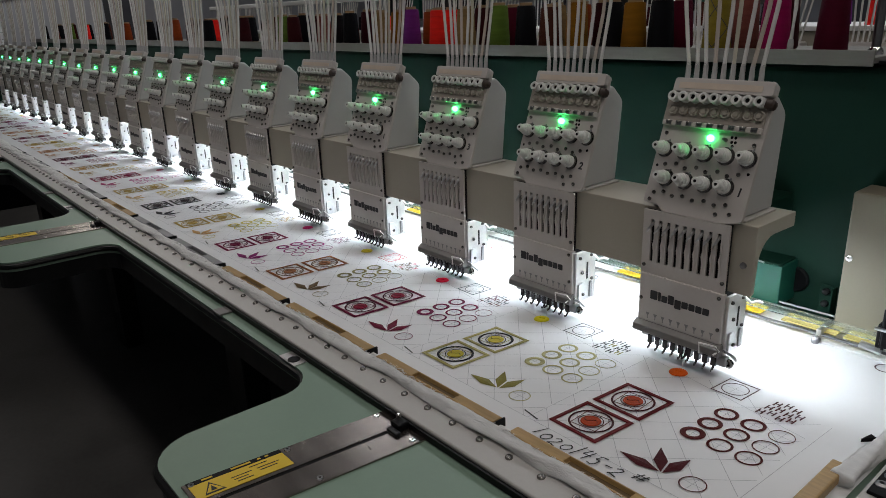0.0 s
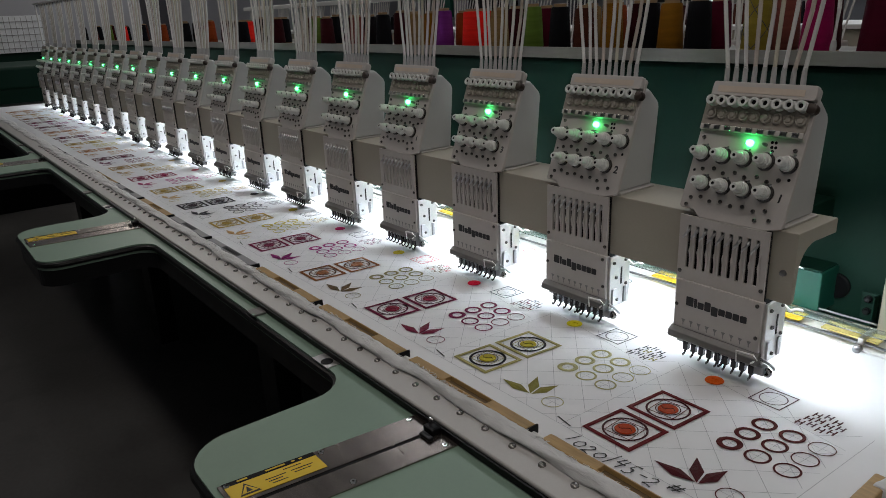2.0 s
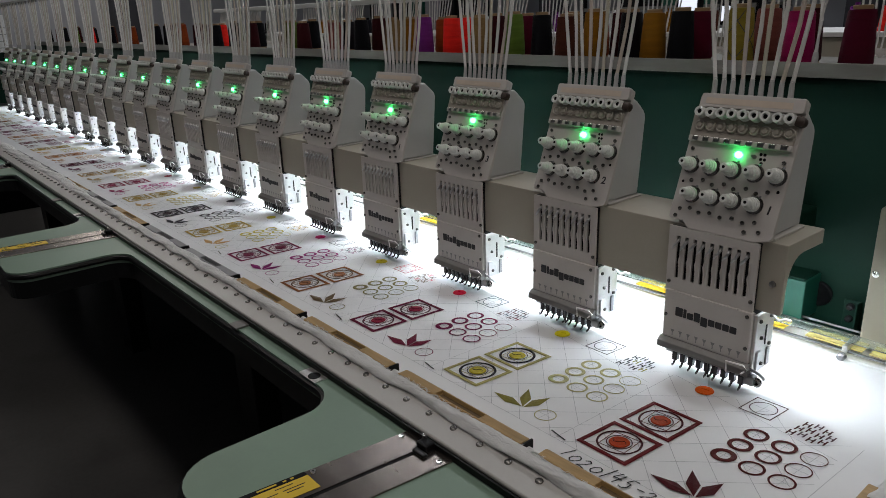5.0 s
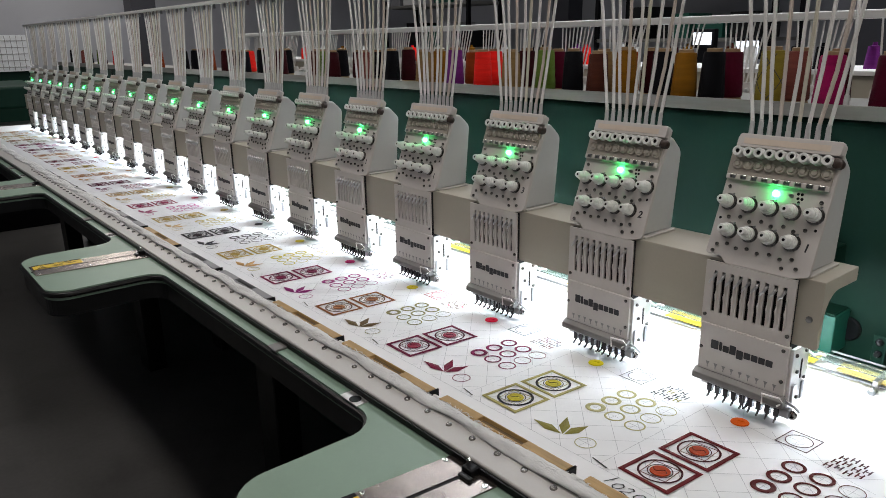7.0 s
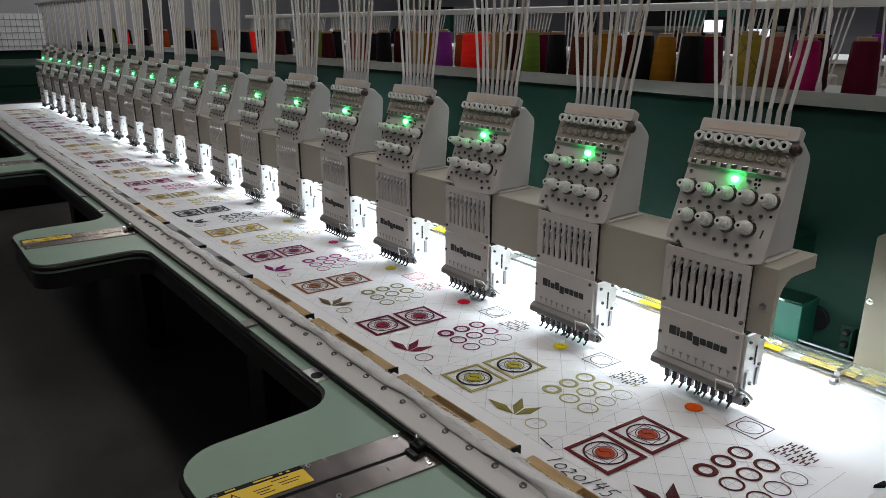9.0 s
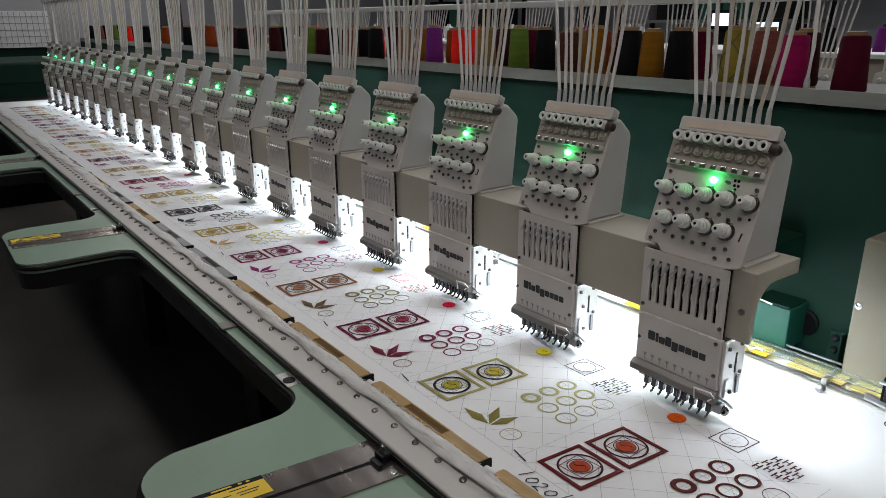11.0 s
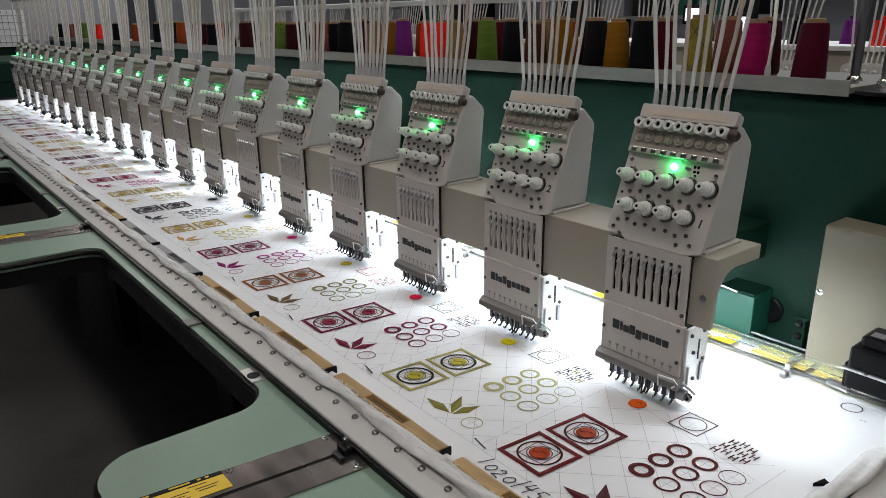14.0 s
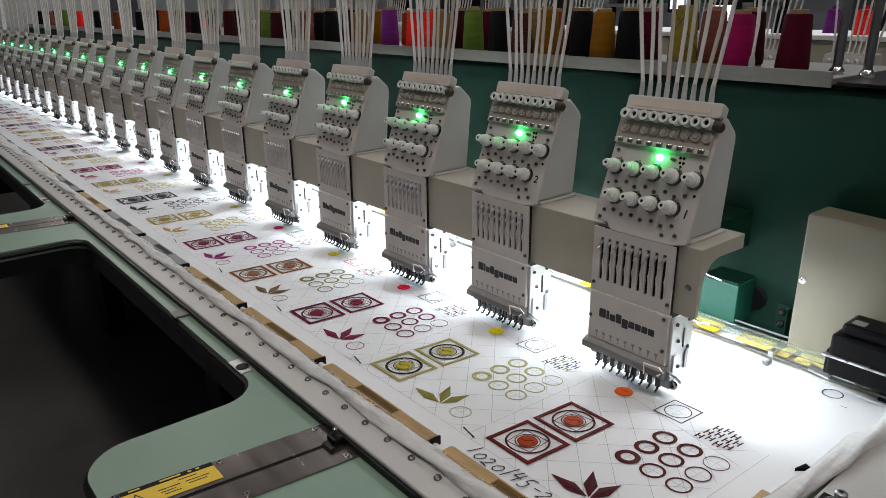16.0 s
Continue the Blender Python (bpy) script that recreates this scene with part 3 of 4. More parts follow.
    for i in range(9):
        part("take_up_lever", LEVER, parent=h, at=pose(needle_x(i) - 0.0075, -0.036, 1.092))
        part("lever_guide", ARM_STRIP, parent=h, at=pose(needle_x(i) - 0.0012, -0.0448, 1.072))
    # lower front plate
    p = part("front_plate", box(-0.064, 0.063, -0.048, -0.040, 0.9515, 1.022, 0.0012), PAINT, h, "light grey front plate with a dark logo bar")
    for i in range(8):
        part("thread_notch", NOTCH, parent=p, at=pose(-0.052 + 0.0135 * i, -0.047, 1.022))
    # the maker's mark as plain dark blocks
    x = -0.0455
    for w, z0, z1 in ((0.0105, 0.0, 0.0125), (0.0042, 0, 0.0125), (0.0085, 0, 0.009), (0.0085, 0, 0.0125), (0.009, -0.0035, 0.009), (0.0088, 0, 0.009), (0.0085, 0, 0.009), (0.0085, 0, 0.009), (0.0088, 0, 0.009)):
        w, z0, z1 = w * 1.07, z0 * 1.05, z1 * 1.05
        part("logo_block", prism(rounded([(x, 0.987 + z0), (x + w, 0.987 + z0), (x + w, 0.987 + z1), (x, 0.987 + z1)], [0.0012] * 4, 2), -0.0484, -0.0478, "y"), INK, p)
        x += w + 0.0011
    for i in range(9):
        part("needle_mark", MARK, parent=p, at=pose(needle_x(i) - 0.004, -0.0483, 0.961))
    for x, z in ((-0.060, 0.985), (0.058, 0.972), (0.056, 1.016), (0.0565, 1.036), (-0.061, 1.034)):
        part("screw", STUD, parent=p, at=pose(x, -0.0445 if z > 1.03 else -0.0475, z, 90, 0, 0))
    # clamp bar with presser feet
    part("clamp_bar", prism([(-0.048, 0.9515), (-0.056, 0.946), (-0.057, 0.938), (-0.052, 0.934), (-0.036, 0.934), (-0.036, 0.9515)], -0.067, 0.066, "x", 0.0012), BARSTEEL, h, "dull metal clamp bar")
    part("foot_rail", box(-0.055, 0.067, -0.050, -0.042, 0.930, 0.9345, 0.0008), DARKSTEEL, h)
    for i in range(9):
        b = part("foot_block", HOOK_BLOCK, parent=h, at=pose(needle_x(i) + 0.004, -0.05, 0.925))
        part("presser_foot", HOOK, parent=b, at=Matrix.Translation((0, 0, 0.0)))
    # side plate and thread trimmer
    s = part("side_plate", box(0.0635, 0.068, -0.044, 0.004, 0.936, 1.020, 0.001), ALU, h, "bright side plate with holes")
    for y, z in ((-0.036, 1.01), (-0.008, 1.01), (-0.03, 0.985), (-0.03, 0.962), (-0.006, 0.97)):
        part("hole", STUD, parent=s, at=pose(0.068, y, z, 0, 90, 0))
    # flat bar in the slot shade colour, no real opening
    part("slot_mark", box(0.0675, 0.0688, -0.0185, -0.0155, 0.972, 1.000), SLOT_SHADE, s)
    part("slide_bracket", prism(rounded([(-0.040, 0.940), (-0.022, 0.940), (-0.022, 0.955), (-0.031, 0.968), (-0.040, 0.968)], [0.002] * 5, 2), 0.068, 0.0715, "x", 0.0006), STEEL, s)
    part("slide_pin", STUD, parent=s, at=pose(0.0715, -0.031, 0.950, 0, 90, 0))
    part("link_bar", box(0.068, 0.0705, -0.012, -0.006, 0.940, 0.966, 0.0006), DARKSTEEL, s)
    part("trimmer_arm", pipe([(0.064, -0.045, 0.945), (0.078, -0.045, 0.942), (0.082, -0.04, 0.935), (0.078, -0.03, 0.928)], 0.0022, 6), STEEL, h, smooth=True)
    part("trimmer_wheel", lathe([(0.0062, 0), (0.0062, 0.004), (0.0034, 0.0045), (0.0030, 0.001), (0.0, 0.001)], 14), KNOBMETAL, h, at=pose(0.076, -0.042, 0.928, 90, 20, 0), smooth=True)
    part("wire_guard", pipe([(0.040, -0.058, 0.936), (0.040, -0.060, 0.952), (0.064, -0.060, 0.954), (0.066, -0.054, 0.946), (0.060, -0.058, 0.940)], 0.0012, 6), WHITEPAINT, h, "bent white wire guard", smooth=True)
    part("trimmer_block", box(0.058, 0.074, -0.05, -0.038, 0.923, 0.936, 0.0015), DARKSTEEL, h)
    part("rear_arm", pipe([(0.066, 0.0, 1.008), (0.074, 0.004, 1.0), (0.080, 0.008, 1.003), (0.086, 0.012, 1.001)], 0.002, 6), WHITEPAINT, h, smooth=True)
    # thread tubes rising to the guide bar
    for i in range(9):
        x0, x1 = -0.060 + 0.0128 * i, -0.098 + 0.0215 * i
        bow = 0.003 * math.sin(i * 2.1)
        pts = [(x0, 0.030, 1.278), (x0 - 0.001, 0.033, 1.30), ((2 * x0 + x1) / 3 + bow, 0.037, 1.37), ((x0 + 2 * x1) / 3 + bow, 0.04, 1.46), (x1, 0.041, 1.54)]
        tb = part("thread_tube", pipe(pts, 0.0027, 8), TUBES[i], h, smooth=True)
        part("ferrule", pipe([pts[0], pts[1], tuple(Vector(pts[1]).lerp(Vector(pts[2]), 0.06))], [0.0037, 0.0032, 0.0029], 8), FERRULE, tb, smooth=True)
    return h


mat_block = mat("block_grey", (0.33, 0.30, 0.26), 0.5)
mat_beige = mat("worn_beige", (0.62, 0.53, 0.44), 0.6, vary=0.1)
EYE = bmesh.new()
for bx in (-0.0042, 0.0028):
    box(bx, bx + 0.0014, -0.003, 0.003, 0.0, 0.003, 0.0004, EYE)
box(-0.0042, 0.0042, 0.0018, 0.003, 0.0, 0.003, 0.0004, EYE)
box(-0.0028, 0.0028, -0.0022, 0.0014, 0.0, 0.0006, 0.0, EYE)
EYE = mesh_of(EYE, CHROME)
NOTCH = mesh_of(lathe([(0.0015, -0.002), (0.0015, 0.0012), (0.0, 0.0018)], 6), PAINT)
MARK = mesh_of(prism([(-0.003, 0.004), (0.003, 0.004), (0.0006, -0.001), (0.0006, -0.005), (-0.0006, -0.005), (-0.0006, -0.001)], -0.0002, 0.0003, "y"), GREYINK)
heads = [embroidery_head()]
for k in range(1, HEADS):
    heads.append(copy_thing(heads[0], pose(-PITCH * k, 0, 0)))
needles = []
NEEDLE = bmesh.new()
join(NEEDLE, pipe([(0, 0, 0.0), (0, 0, -0.021)], 0.0018, 8))
join(NEEDLE, pipe([(0, 0, -0.021), (0, 0, -0.026), (0, 0, -0.031)], [0.0012, 0.001, 0.0004], 6))
join(NEEDLE, pipe([(0.0055, 0.001, 0.0), (0.0055, 0.001, -0.018), (0.005, -0.001, -0.025), (0.0015, -0.003, -0.029)], 0.0016, 6))
NEEDLE = mesh_of(NEEDLE, HOOKSTEEL, True)
SEWING = mesh_of(pipe([(0, 0.002, 0.035), (0, 0, 0.0)], 0.0005, 4), WHITEPAINT)
for k, h in enumerate(heads):
    needles.append(part("needle_bar", NEEDLE, parent=h, at=pose(needle_x(4) + 0.008, -0.0532, 0.946)))
    part("sewing_thread", SEWING, parent=h, at=pose(needle_x(4) + 0.010, -0.052, CLOTH_Z + 0.001))
    if k < 3:
        part("head_number", text_mesh(str(k + 1), 0.0155, INK, 0.12, bold=0.0003), parent=h, label="printed number", at=on_face(0.055, 0.031, 0.0062))
    else:
        part("head_number", box(0.057, 0.059, 0.023, 0.034, 0.006, 0.0064), INK, h, "printed mark", at=FACE_M)


# ---- thread spools on the shelf ----
CRIMSON, MAGENTA, MAROON, NIGHT, GOLD, SAND = (0.060, 0.0012, 0.012), (0.26, 0.004, 0.07), (0.028, 0.002, 0.004), (0.0025, 0.0025, 0.004), (0.19, 0.08, 0.004), (0.19, 0.12, 0.045)
RED, LIME, PURPLE, ORANGE, BROWN, PINK = (0.85, 0.018, 0.012), (0.085, 0.14, 0.02), (0.12, 0.015, 0.14), (0.20, 0.035, 0.006), (0.06, 0.016, 0.009), (0.17, 0.05, 0.04)
OLIVE = (0.20, 0.155, 0.02)
FRONT = [(0.016, CRIMSON), (-0.068, MAGENTA), (-0.166, OLIVE), (-0.276, NIGHT), (-0.331, GOLD), (-0.380, NIGHT), (-0.464, GOLD), (-0.535, BROWN), (-0.601, NIGHT), (-0.685, LIME), (-0.788, SAND), (-0.886, RED), (-0.995, PURPLE), (-1.122, SAND),
         (-1.269, NIGHT), (-1.417, PINK), (-1.590, MAROON), (-1.655, LIME), (-1.949, MAROON), (-2.10, NIGHT), (-2.251, NIGHT), (-2.42, MAROON), (-2.588, ORANGE), (-2.75, NIGHT), (-2.905, NIGHT), (-3.235, ORANGE), (-3.572, NIGHT), (-3.938, RED), (-4.253, LIME), (-4.607, PINK), (-4.90, NIGHT)]
BACK = [(-0.082, MAROON), (-0.150, PINK), (-0.272, CRIMSON), (-0.445, MAROON), (-0.500, ORANGE), (-0.566, SAND), (-0.698, CRIMSON), (-0.794, MAROON), (-0.911, RED), (-0.992, ORANGE), (-1.129, GOLD), (-1.269, MAROON), (-1.360, RED), (-1.428, NIGHT), (-1.53, MAROON), (-1.64, NIGHT),
        (-1.80, BROWN), (-2.02, NIGHT), (-2.33, RED), (-2.50, MAROON), (-2.83, NIGHT), (-3.08, MAROON), (-3.40, NIGHT), (-3.75, BROWN), (-4.10, NIGHT), (-4.43, MAROON), (-4.75, NIGHT)]
SPOOLS = {}


def thread_spool(colour, at, tall):
    if colour not in SPOOLS:
        SPOOLS[colour] = mesh_of(lathe([(0.0215, 0.005), (0.0235, 0.008), (0.0235, 0.012), (0.0192, 0.082), (0.0178, 0.086), (0.010, 0.087)], 20), spool_thread(colour), True)
    t = thing("thread_spool", "full cone of sewing thread standing on the grey shelf", "thread spool", "thread spools on the shelf", at=at)
    part("thread_winding", SPOOLS[colour], parent=t)
    part("core", SPOOL_CORE, parent=t)
    part("base", SPOOL_BASE, parent=t)
    t.scale = (1, 1, tall)
    return t


SPOOL_CORE = mesh_of(lathe([(0.0135, 0.0865), (0.0135, 0.092), (0.0105, 0.0925), (0.0095, 0.085)], 14), CARTON, True)
SPOOL_BASE = mesh_of(lathe([(0.0222, 0.0), (0.0222, 0.002), (0.021, 0.005), (0.017, 0.005)], 16), CARTON, True)
NAMES = {CRIMSON: "dark crimson", MAGENTA: "magenta", MAROON: "dark maroon", NIGHT: "black", GOLD: "gold yellow", SAND: "sand beige", RED: "bright red", OLIVE: "yellow olive", LIME: "olive green", PURPLE: "purple", ORANGE: "orange", BROWN: "brown", PINK: "dusty pink"}
for y, row in ((0.288, FRONT), (0.348, BACK)):
    for x, c in row:
        s = thread_spool(c, pose(x, y + random.uniform(-0.003, 0.003), 1.300, 0, 0, random.uniform(0, 360)), random.choice((1.0, 1.02, 1.05, 0.97)))
        s["label"] = NAMES[c] + " cone of sewing thread on the grey shelf"
        if c == OLIVE:
            for turn in (1, -1):
                for start in range(3):
                    net = [((0.0238 - 0.0043 * q) * math.cos(turn * (2.6 * q + 2.1 * start)), (0.0238 - 0.0043 * q) * math.sin(turn * (2.6 * q + 2.1 * start)), 0.010 + 0.072 * q) for q in np.linspace(0, 1, 14)]
                    part("net_cord", pipe(net, 0.0006, 4), INK, s, "dark cord of the spool net")
# a loose thread tube that hangs down to the shelf
ht = thing("hanging_tube", "loose white thread tube hanging down to the shelf", "thread tube")
part("tube", pipe([(-0.040, 0.262, 1.60), (-0.030, 0.259, 1.44), (-0.027, 0.258, 1.37), (-0.029, 0.258, 1.322)], 0.003, 8), TUBE, ht, smooth=True)
part("ferrule", lathe([(0.0034, 0.0), (0.0046, 0.003), (0.0046, 0.016), (0.0034, 0.024)], 10), FERRULE, ht, at=pose(-0.029, 0.258, 1.3005), smooth=True)


# ---- the cloth and its stitched motifs ----
CL = CLOTH_Z
cloth = thing("white_cloth", "white cotton cloth stretched flat with rows of stitched motifs", "cloth")


def cloth_sheet():
    bm = bmesh.new()
    xs = [float(v) for v in np.linspace(-5.18, 0.275, 220)]
    ys = [float(v) for v in np.linspace(-0.350, 0.162, 27)]
    grid = []
    for x in xs:
        row = []
        for y in ys:
            edge = 0.004 * noise.noise((x * 9, y * 9, 3)) if x > 0.22 else 0.0
            row.append(bm.verts.new((x + edge, y, CL - 0.0006 + 0.0009 * noise.noise((x * 5, y * 7, 0)))))
        grid.append(row)
    for a, b in zip(grid, grid[1:]):
        for j in range(len(ys) - 1):
            bm.faces.new((a[j], a[j + 1], b[j + 1], b[j]))
    return bm


part("sheet", cloth_sheet(), CLOTH, cloth, smooth=True)


def cloth_roll(name, pts, radius, seed, parent, flat=0.7, rough=1.0, material=None):
    """A rolled, twisted strip of cloth with soft folds along the points."""
    bm = bmesh.new()
    rings, n = [], 20
    run = 0.0
    for i, p in enumerate(pts):
        p = Vector(p)
        run += (p - Vector(pts[max(i - 1, 0)])).length
        way = (Vector(pts[min(i + 1, len(pts) - 1)]) - Vector(pts[max(i - 1, 0)])).normalized()
        sidev = way.cross(Vector((0, 0, 1))).normalized()
        swell = 1 + 0.30 * noise.noise((run * 7, seed, 2))
        ring = []
        for k in range(n):
            a = 2 * math.pi * k / n
            fold = 1 + 0.13 * math.sin(3 * a - run * 38 + 2.5 * noise.noise((run * 5, seed, 0))) + 0.22 * rough * noise.noise((math.cos(a) * 1.6 + run * 16, math.sin(a) * 1.6, seed)) + 0.16 * rough * noise.noise((math.cos(a) * 5 + run * 60, math.sin(a) * 5, seed + 9))
            r = radius * fold * swell
            ring.append(bm.verts.new(p + sidev * (r * math.cos(a)) + Vector((0, 0, r * flat * math.sin(a)))))
        rings.append(ring)
    for a, b in zip(rings, rings[1:]):
        for k in range(n):
            j = (k + 1) % n
            bm.faces.new((a[k], a[j], b[j], b[k]))
    bm.faces.new(rings[0]), bm.faces.new(rings[-1])
    ob = part(name, bm, material or FRAY, parent, "rolled white cloth edge", smooth=True)
    ob.data.set_sharp_from_angle(angle=math.pi)
    return ob


def frayed_threads(pts, radius, count, seed, parent):
    """Short loose threads standing off a torn cloth edge."""
    rnd = random.Random(seed)
    bm = bmesh.new()
    for i in range(count):
        q = Vector(rnd.choice(pts)) + Vector((rnd.uniform(-0.004, 0.004), 0, 0))
        a = rnd.uniform(0.1, 2.9)
        o = Vector((0, math.cos(a), 0.62 * math.sin(a))) * radius * 1.02
        along = Vector((rnd.choice((-1, 1)) * rnd.uniform(0.004, 0.011), rnd.uniform(-0.003, 0.003), rnd.uniform(-0.001, 0.002)))
        join(bm, pipe([q + o * 0.9, q + o * 1.12 + along * 0.5, q + o * 1.05 + along], [0.0005, 0.0004, 0.0002], 3))
    part("loose_threads", bm, FRAY, parent, "frayed white threads")["kind"] = "stuff"


edge_pts = [(0.28 - 0.004 * i, -0.3665 + 0.004 * noise.noise((i * 0.05, 0, 7)), CL + 0.0140) for i in range(560)]
cloth_roll("rolled_edge", edge_pts, 0.0102, 1, cloth, flat=0.62)
frayed_threads(edge_pts[20:330], 0.0102, 900, 5, cloth)
far_pts = [(-1.9 - 0.02 * i, -0.356 + 0.010 * noise.noise((i * 0.09, 1, 7)), CL + 0.010) for i in range(164)]
cloth_roll("rolled_edge", far_pts, 0.017, 4, cloth, flat=0.45)
end_pts = [(0.262 + 0.00042 * i + 0.004 * noise.noise((i * 0.08, 3, 2)), -0.16 + 0.0055 * i, CL + 0.007) for i in range(58)]
cloth_roll("rolled_end", end_pts, 0.0125, 9, cloth, flat=0.6, rough=1.3)


SHEAR = 0.09
PENCIL = mat("pencil_line", (0.36, 0.37, 0.40), 0.7, bump=0)
FLAT_Z = CL + 0.0005


def sheared(x, y):
    return (x + SHEAR * (y + 0.15), y)


def flat_ring(cx, cy, r, w, z, h, seg=28):
    bm = bmesh.new()
    rings = []
    for rr, hh in ((r, 0), (r - w * 0.25, h * 0.6), (r - w * 0.75, h * 0.6), (r - w, 0)):
        rings.append([bm.verts.new((*sheared(cx + rr * math.cos(2 * math.pi * k / seg), cy + rr * math.sin(2 * math.pi * k / seg)), z + hh)) for k in range(seg)])
    for a, b in zip(rings, rings[1:]):
        for k in range(seg):
            j = (k + 1) % seg
            bm.faces.new((a[k], a[j], b[j], b[k]))
    return bm


def flat_disc(cx, cy, r, z, h, seg=28):
    bm = bmesh.new()
    rings = [[bm.verts.new((*sheared(cx + rr * math.cos(2 * math.pi * k / seg), cy + rr * math.sin(2 * math.pi * k / seg)), z + hh)) for k in range(seg)] for rr, hh in ((r, 0), (r * 0.93, h))]
    for k in range(seg):
        j = (k + 1) % seg
        bm.faces.new((rings[0][k], rings[0][j], rings[1][j], rings[1][k]))
    bm.faces.new(rings[1])
    return bm


def square_frame(cx, cy, sx, sy, w, z, h, turn=0.0):
    bm = bmesh.new()
    rings = []
    for inset, hh in ((0, 0), (w * 0.2, h), (w * 0.8, h), (w, 0)):
        pts = [(-1, -1), (1, -1), (1, 1), (-1, 1)]
        ring = []
        for a, b in pts:
            px, py = a * (sx / 2 - inset), b * (sy / 2 - inset)
            c, s = math.cos(turn), math.sin(turn)
            ring.append(bm.verts.new((*sheared(cx + c * px - s * py, cy + s * px + c * py), z + hh)))
        rings.append(ring)
    for a, b in zip(rings, rings[1:]):
        for k in range(4):
            j = (k + 1) % 4
            bm.faces.new((a[k], a[j], b[j], b[k]))
    return bm


def leaf(bx, by, tx, ty, w, z, h):
    b, t = Vector((bx, by)), Vector((tx, ty))
    d = (t - b)
    nrm = Vector((-d.y, d.x)).normalized() * w
    m = b.lerp(t, 0.45)
    outline = [b, m + nrm * 0.9, t, m - nrm * 0.9]
    bm = bmesh.new()
    low = [bm.verts.new((p.x, p.y, z)) for p in outline]
    mid = bm.verts.new((m.x, m.y, z + h))
    for k in range(4):
        bm.faces.new((low[k], low[(k + 1) % 4], mid))
    return bm


def line(x0, y0, x1, y1, w, z=None):
    d = Vector((x1 - x0, y1 - y0)).normalized() * (w / 2)
    bm = bmesh.new()
    z = FLAT_Z if z is None else z
    bm.faces.new([bm.verts.new(p) for p in ((x0 - d.y, y0 + d.x, z), (x1 - d.y, y1 + d.x, z), (x1 + d.y, y1 - d.x, z), (x0 + d.y, y0 - d.x, z))])
    return bm


def letter_h(cx, cy, s):
    bm = bmesh.new()
    for a, b, c, d in ((-0.40, -0.62, -0.20, 0.62), (0.20, -0.62, 0.40, 0.62), (-0.20, -0.10, 0.20, 0.10)):
        bm.faces.new([bm.verts.new((*sheared(cx + s * u, cy + s * v), FLAT_Z + 0.0006)) for u, v in ((a, b), (c, b), (c, d), (a, d))])
    return bm


# frame, ring in the frame, inner disc, small rings, leaves, round spot, diamond
BLK = (0.012, 0.012, 0.02)
PALETTE = [
    ((0.105, 0.007, 0.010), (0.05, 0.006, 0.009), (0.40, 0.05, 0.008), (0.075, 0.009, 0.009), (0.06, 0.004, 0.008), (0.85, 0.13, 0.015), (0.09, 0.05, 0.07)),
    ((0.34, 0.31, 0.12), BLK, (0.42, 0.36, 0.03), (0.40, 0.38, 0.19), (0.20, 0.18, 0.04), (0.78, 0.68, 0.02), (0.10, 0.10, 0.12)),
    ((0.11, 0.004, 0.03), (0.06, 0.004, 0.02), (0.2, 0.006, 0.03), (0.16, 0.008, 0.06), (0.13, 0.006, 0.03), (0.75, 0.012, 0.06), (0.10, 0.13, 0.16)),
    ((0.24, 0.085, 0.025), (0.10, 0.05, 0.03), (0.30, 0.12, 0.05), (0.22, 0.20, 0.09), (0.12, 0.08, 0.04), (0.65, 0.55, 0.03), (0.6, 0.16, 0.2)),
    ((0.16, 0.006, 0.05), (0.12, 0.006, 0.05), (0.16, 0.01, 0.05), (0.30, 0.03, 0.18), (0.20, 0.01, 0.12), (0.5, 0.01, 0.14), (0.16, 0.18, 0.2)),
    ((0.42, 0.30, 0.07), (0.40, 0.28, 0.06), (0.40, 0.28, 0.06), (0.5, 0.42, 0.08), (0.5, 0.3, 0.12), (0.6, 0.5, 0.05), (0.2, 0.2, 0.22)),
    ((0.03, 0.025, 0.035), BLK, (0.05, 0.03, 0.04), (0.05, 0.04, 0.05), (0.03, 0.03, 0.04), (0.03, 0.03, 0.04), (0.2, 0.2, 0.22)),
    ((0.42, 0.31, 0.10), (0.42, 0.30, 0.08), (0.4, 0.28, 0.08), (0.52, 0.40, 0.12), (0.5, 0.34, 0.16), (0.5, 0.4, 0.1), (0.3, 0.3, 0.3)),
    ((0.24, 0.012, 0.06), (0.22, 0.012, 0.06), (0.24, 0.012, 0.06), (0.45, 0.06, 0.24), (0.30, 0.03, 0.12), (0.4, 0.05, 0.1), (0.3, 0.3, 0.3)),
    ((0.40, 0.27, 0.12), (0.38, 0.25, 0.1), (0.4, 0.25, 0.1), (0.5, 0.36, 0.12), (0.4, 0.28, 0.14), (0.4, 0.3, 0.1), (0.3, 0.3, 0.3)),
    ((0.09, 0.012, 0.04), (0.09, 0.01, 0.03), (0.12, 0.02, 0.04), (0.22, 0.06, 0.1), (0.15, 0.02, 0.08), (0.2, 0.05, 0.1), (0.3, 0.3, 0.3)),
    ((0.45, 0.22, 0.10), (0.4, 0.2, 0.1), (0.45, 0.22, 0.1), (0.45, 0.25, 0.12), (0.4, 0.22, 0.1), (0.4, 0.2, 0.1), (0.3, 0.3, 0.3)),
]
RINGS = [(0.109, -0.182, 0.0066), (0.112, -0.149, 0.0052), (0.115, -0.116, 0.0044), (0.143, -0.182, 0.0031), (0.1455, -0.149, 0.0036), (0.149, -0.116, 0.0042), (0.177, -0.182, 0.0024), (0.180, -0.149, 0.0015), (0.183, -0.116, 0.0009)]
un = lambda x, y: (x - SHEAR * (y + 0.15), y)


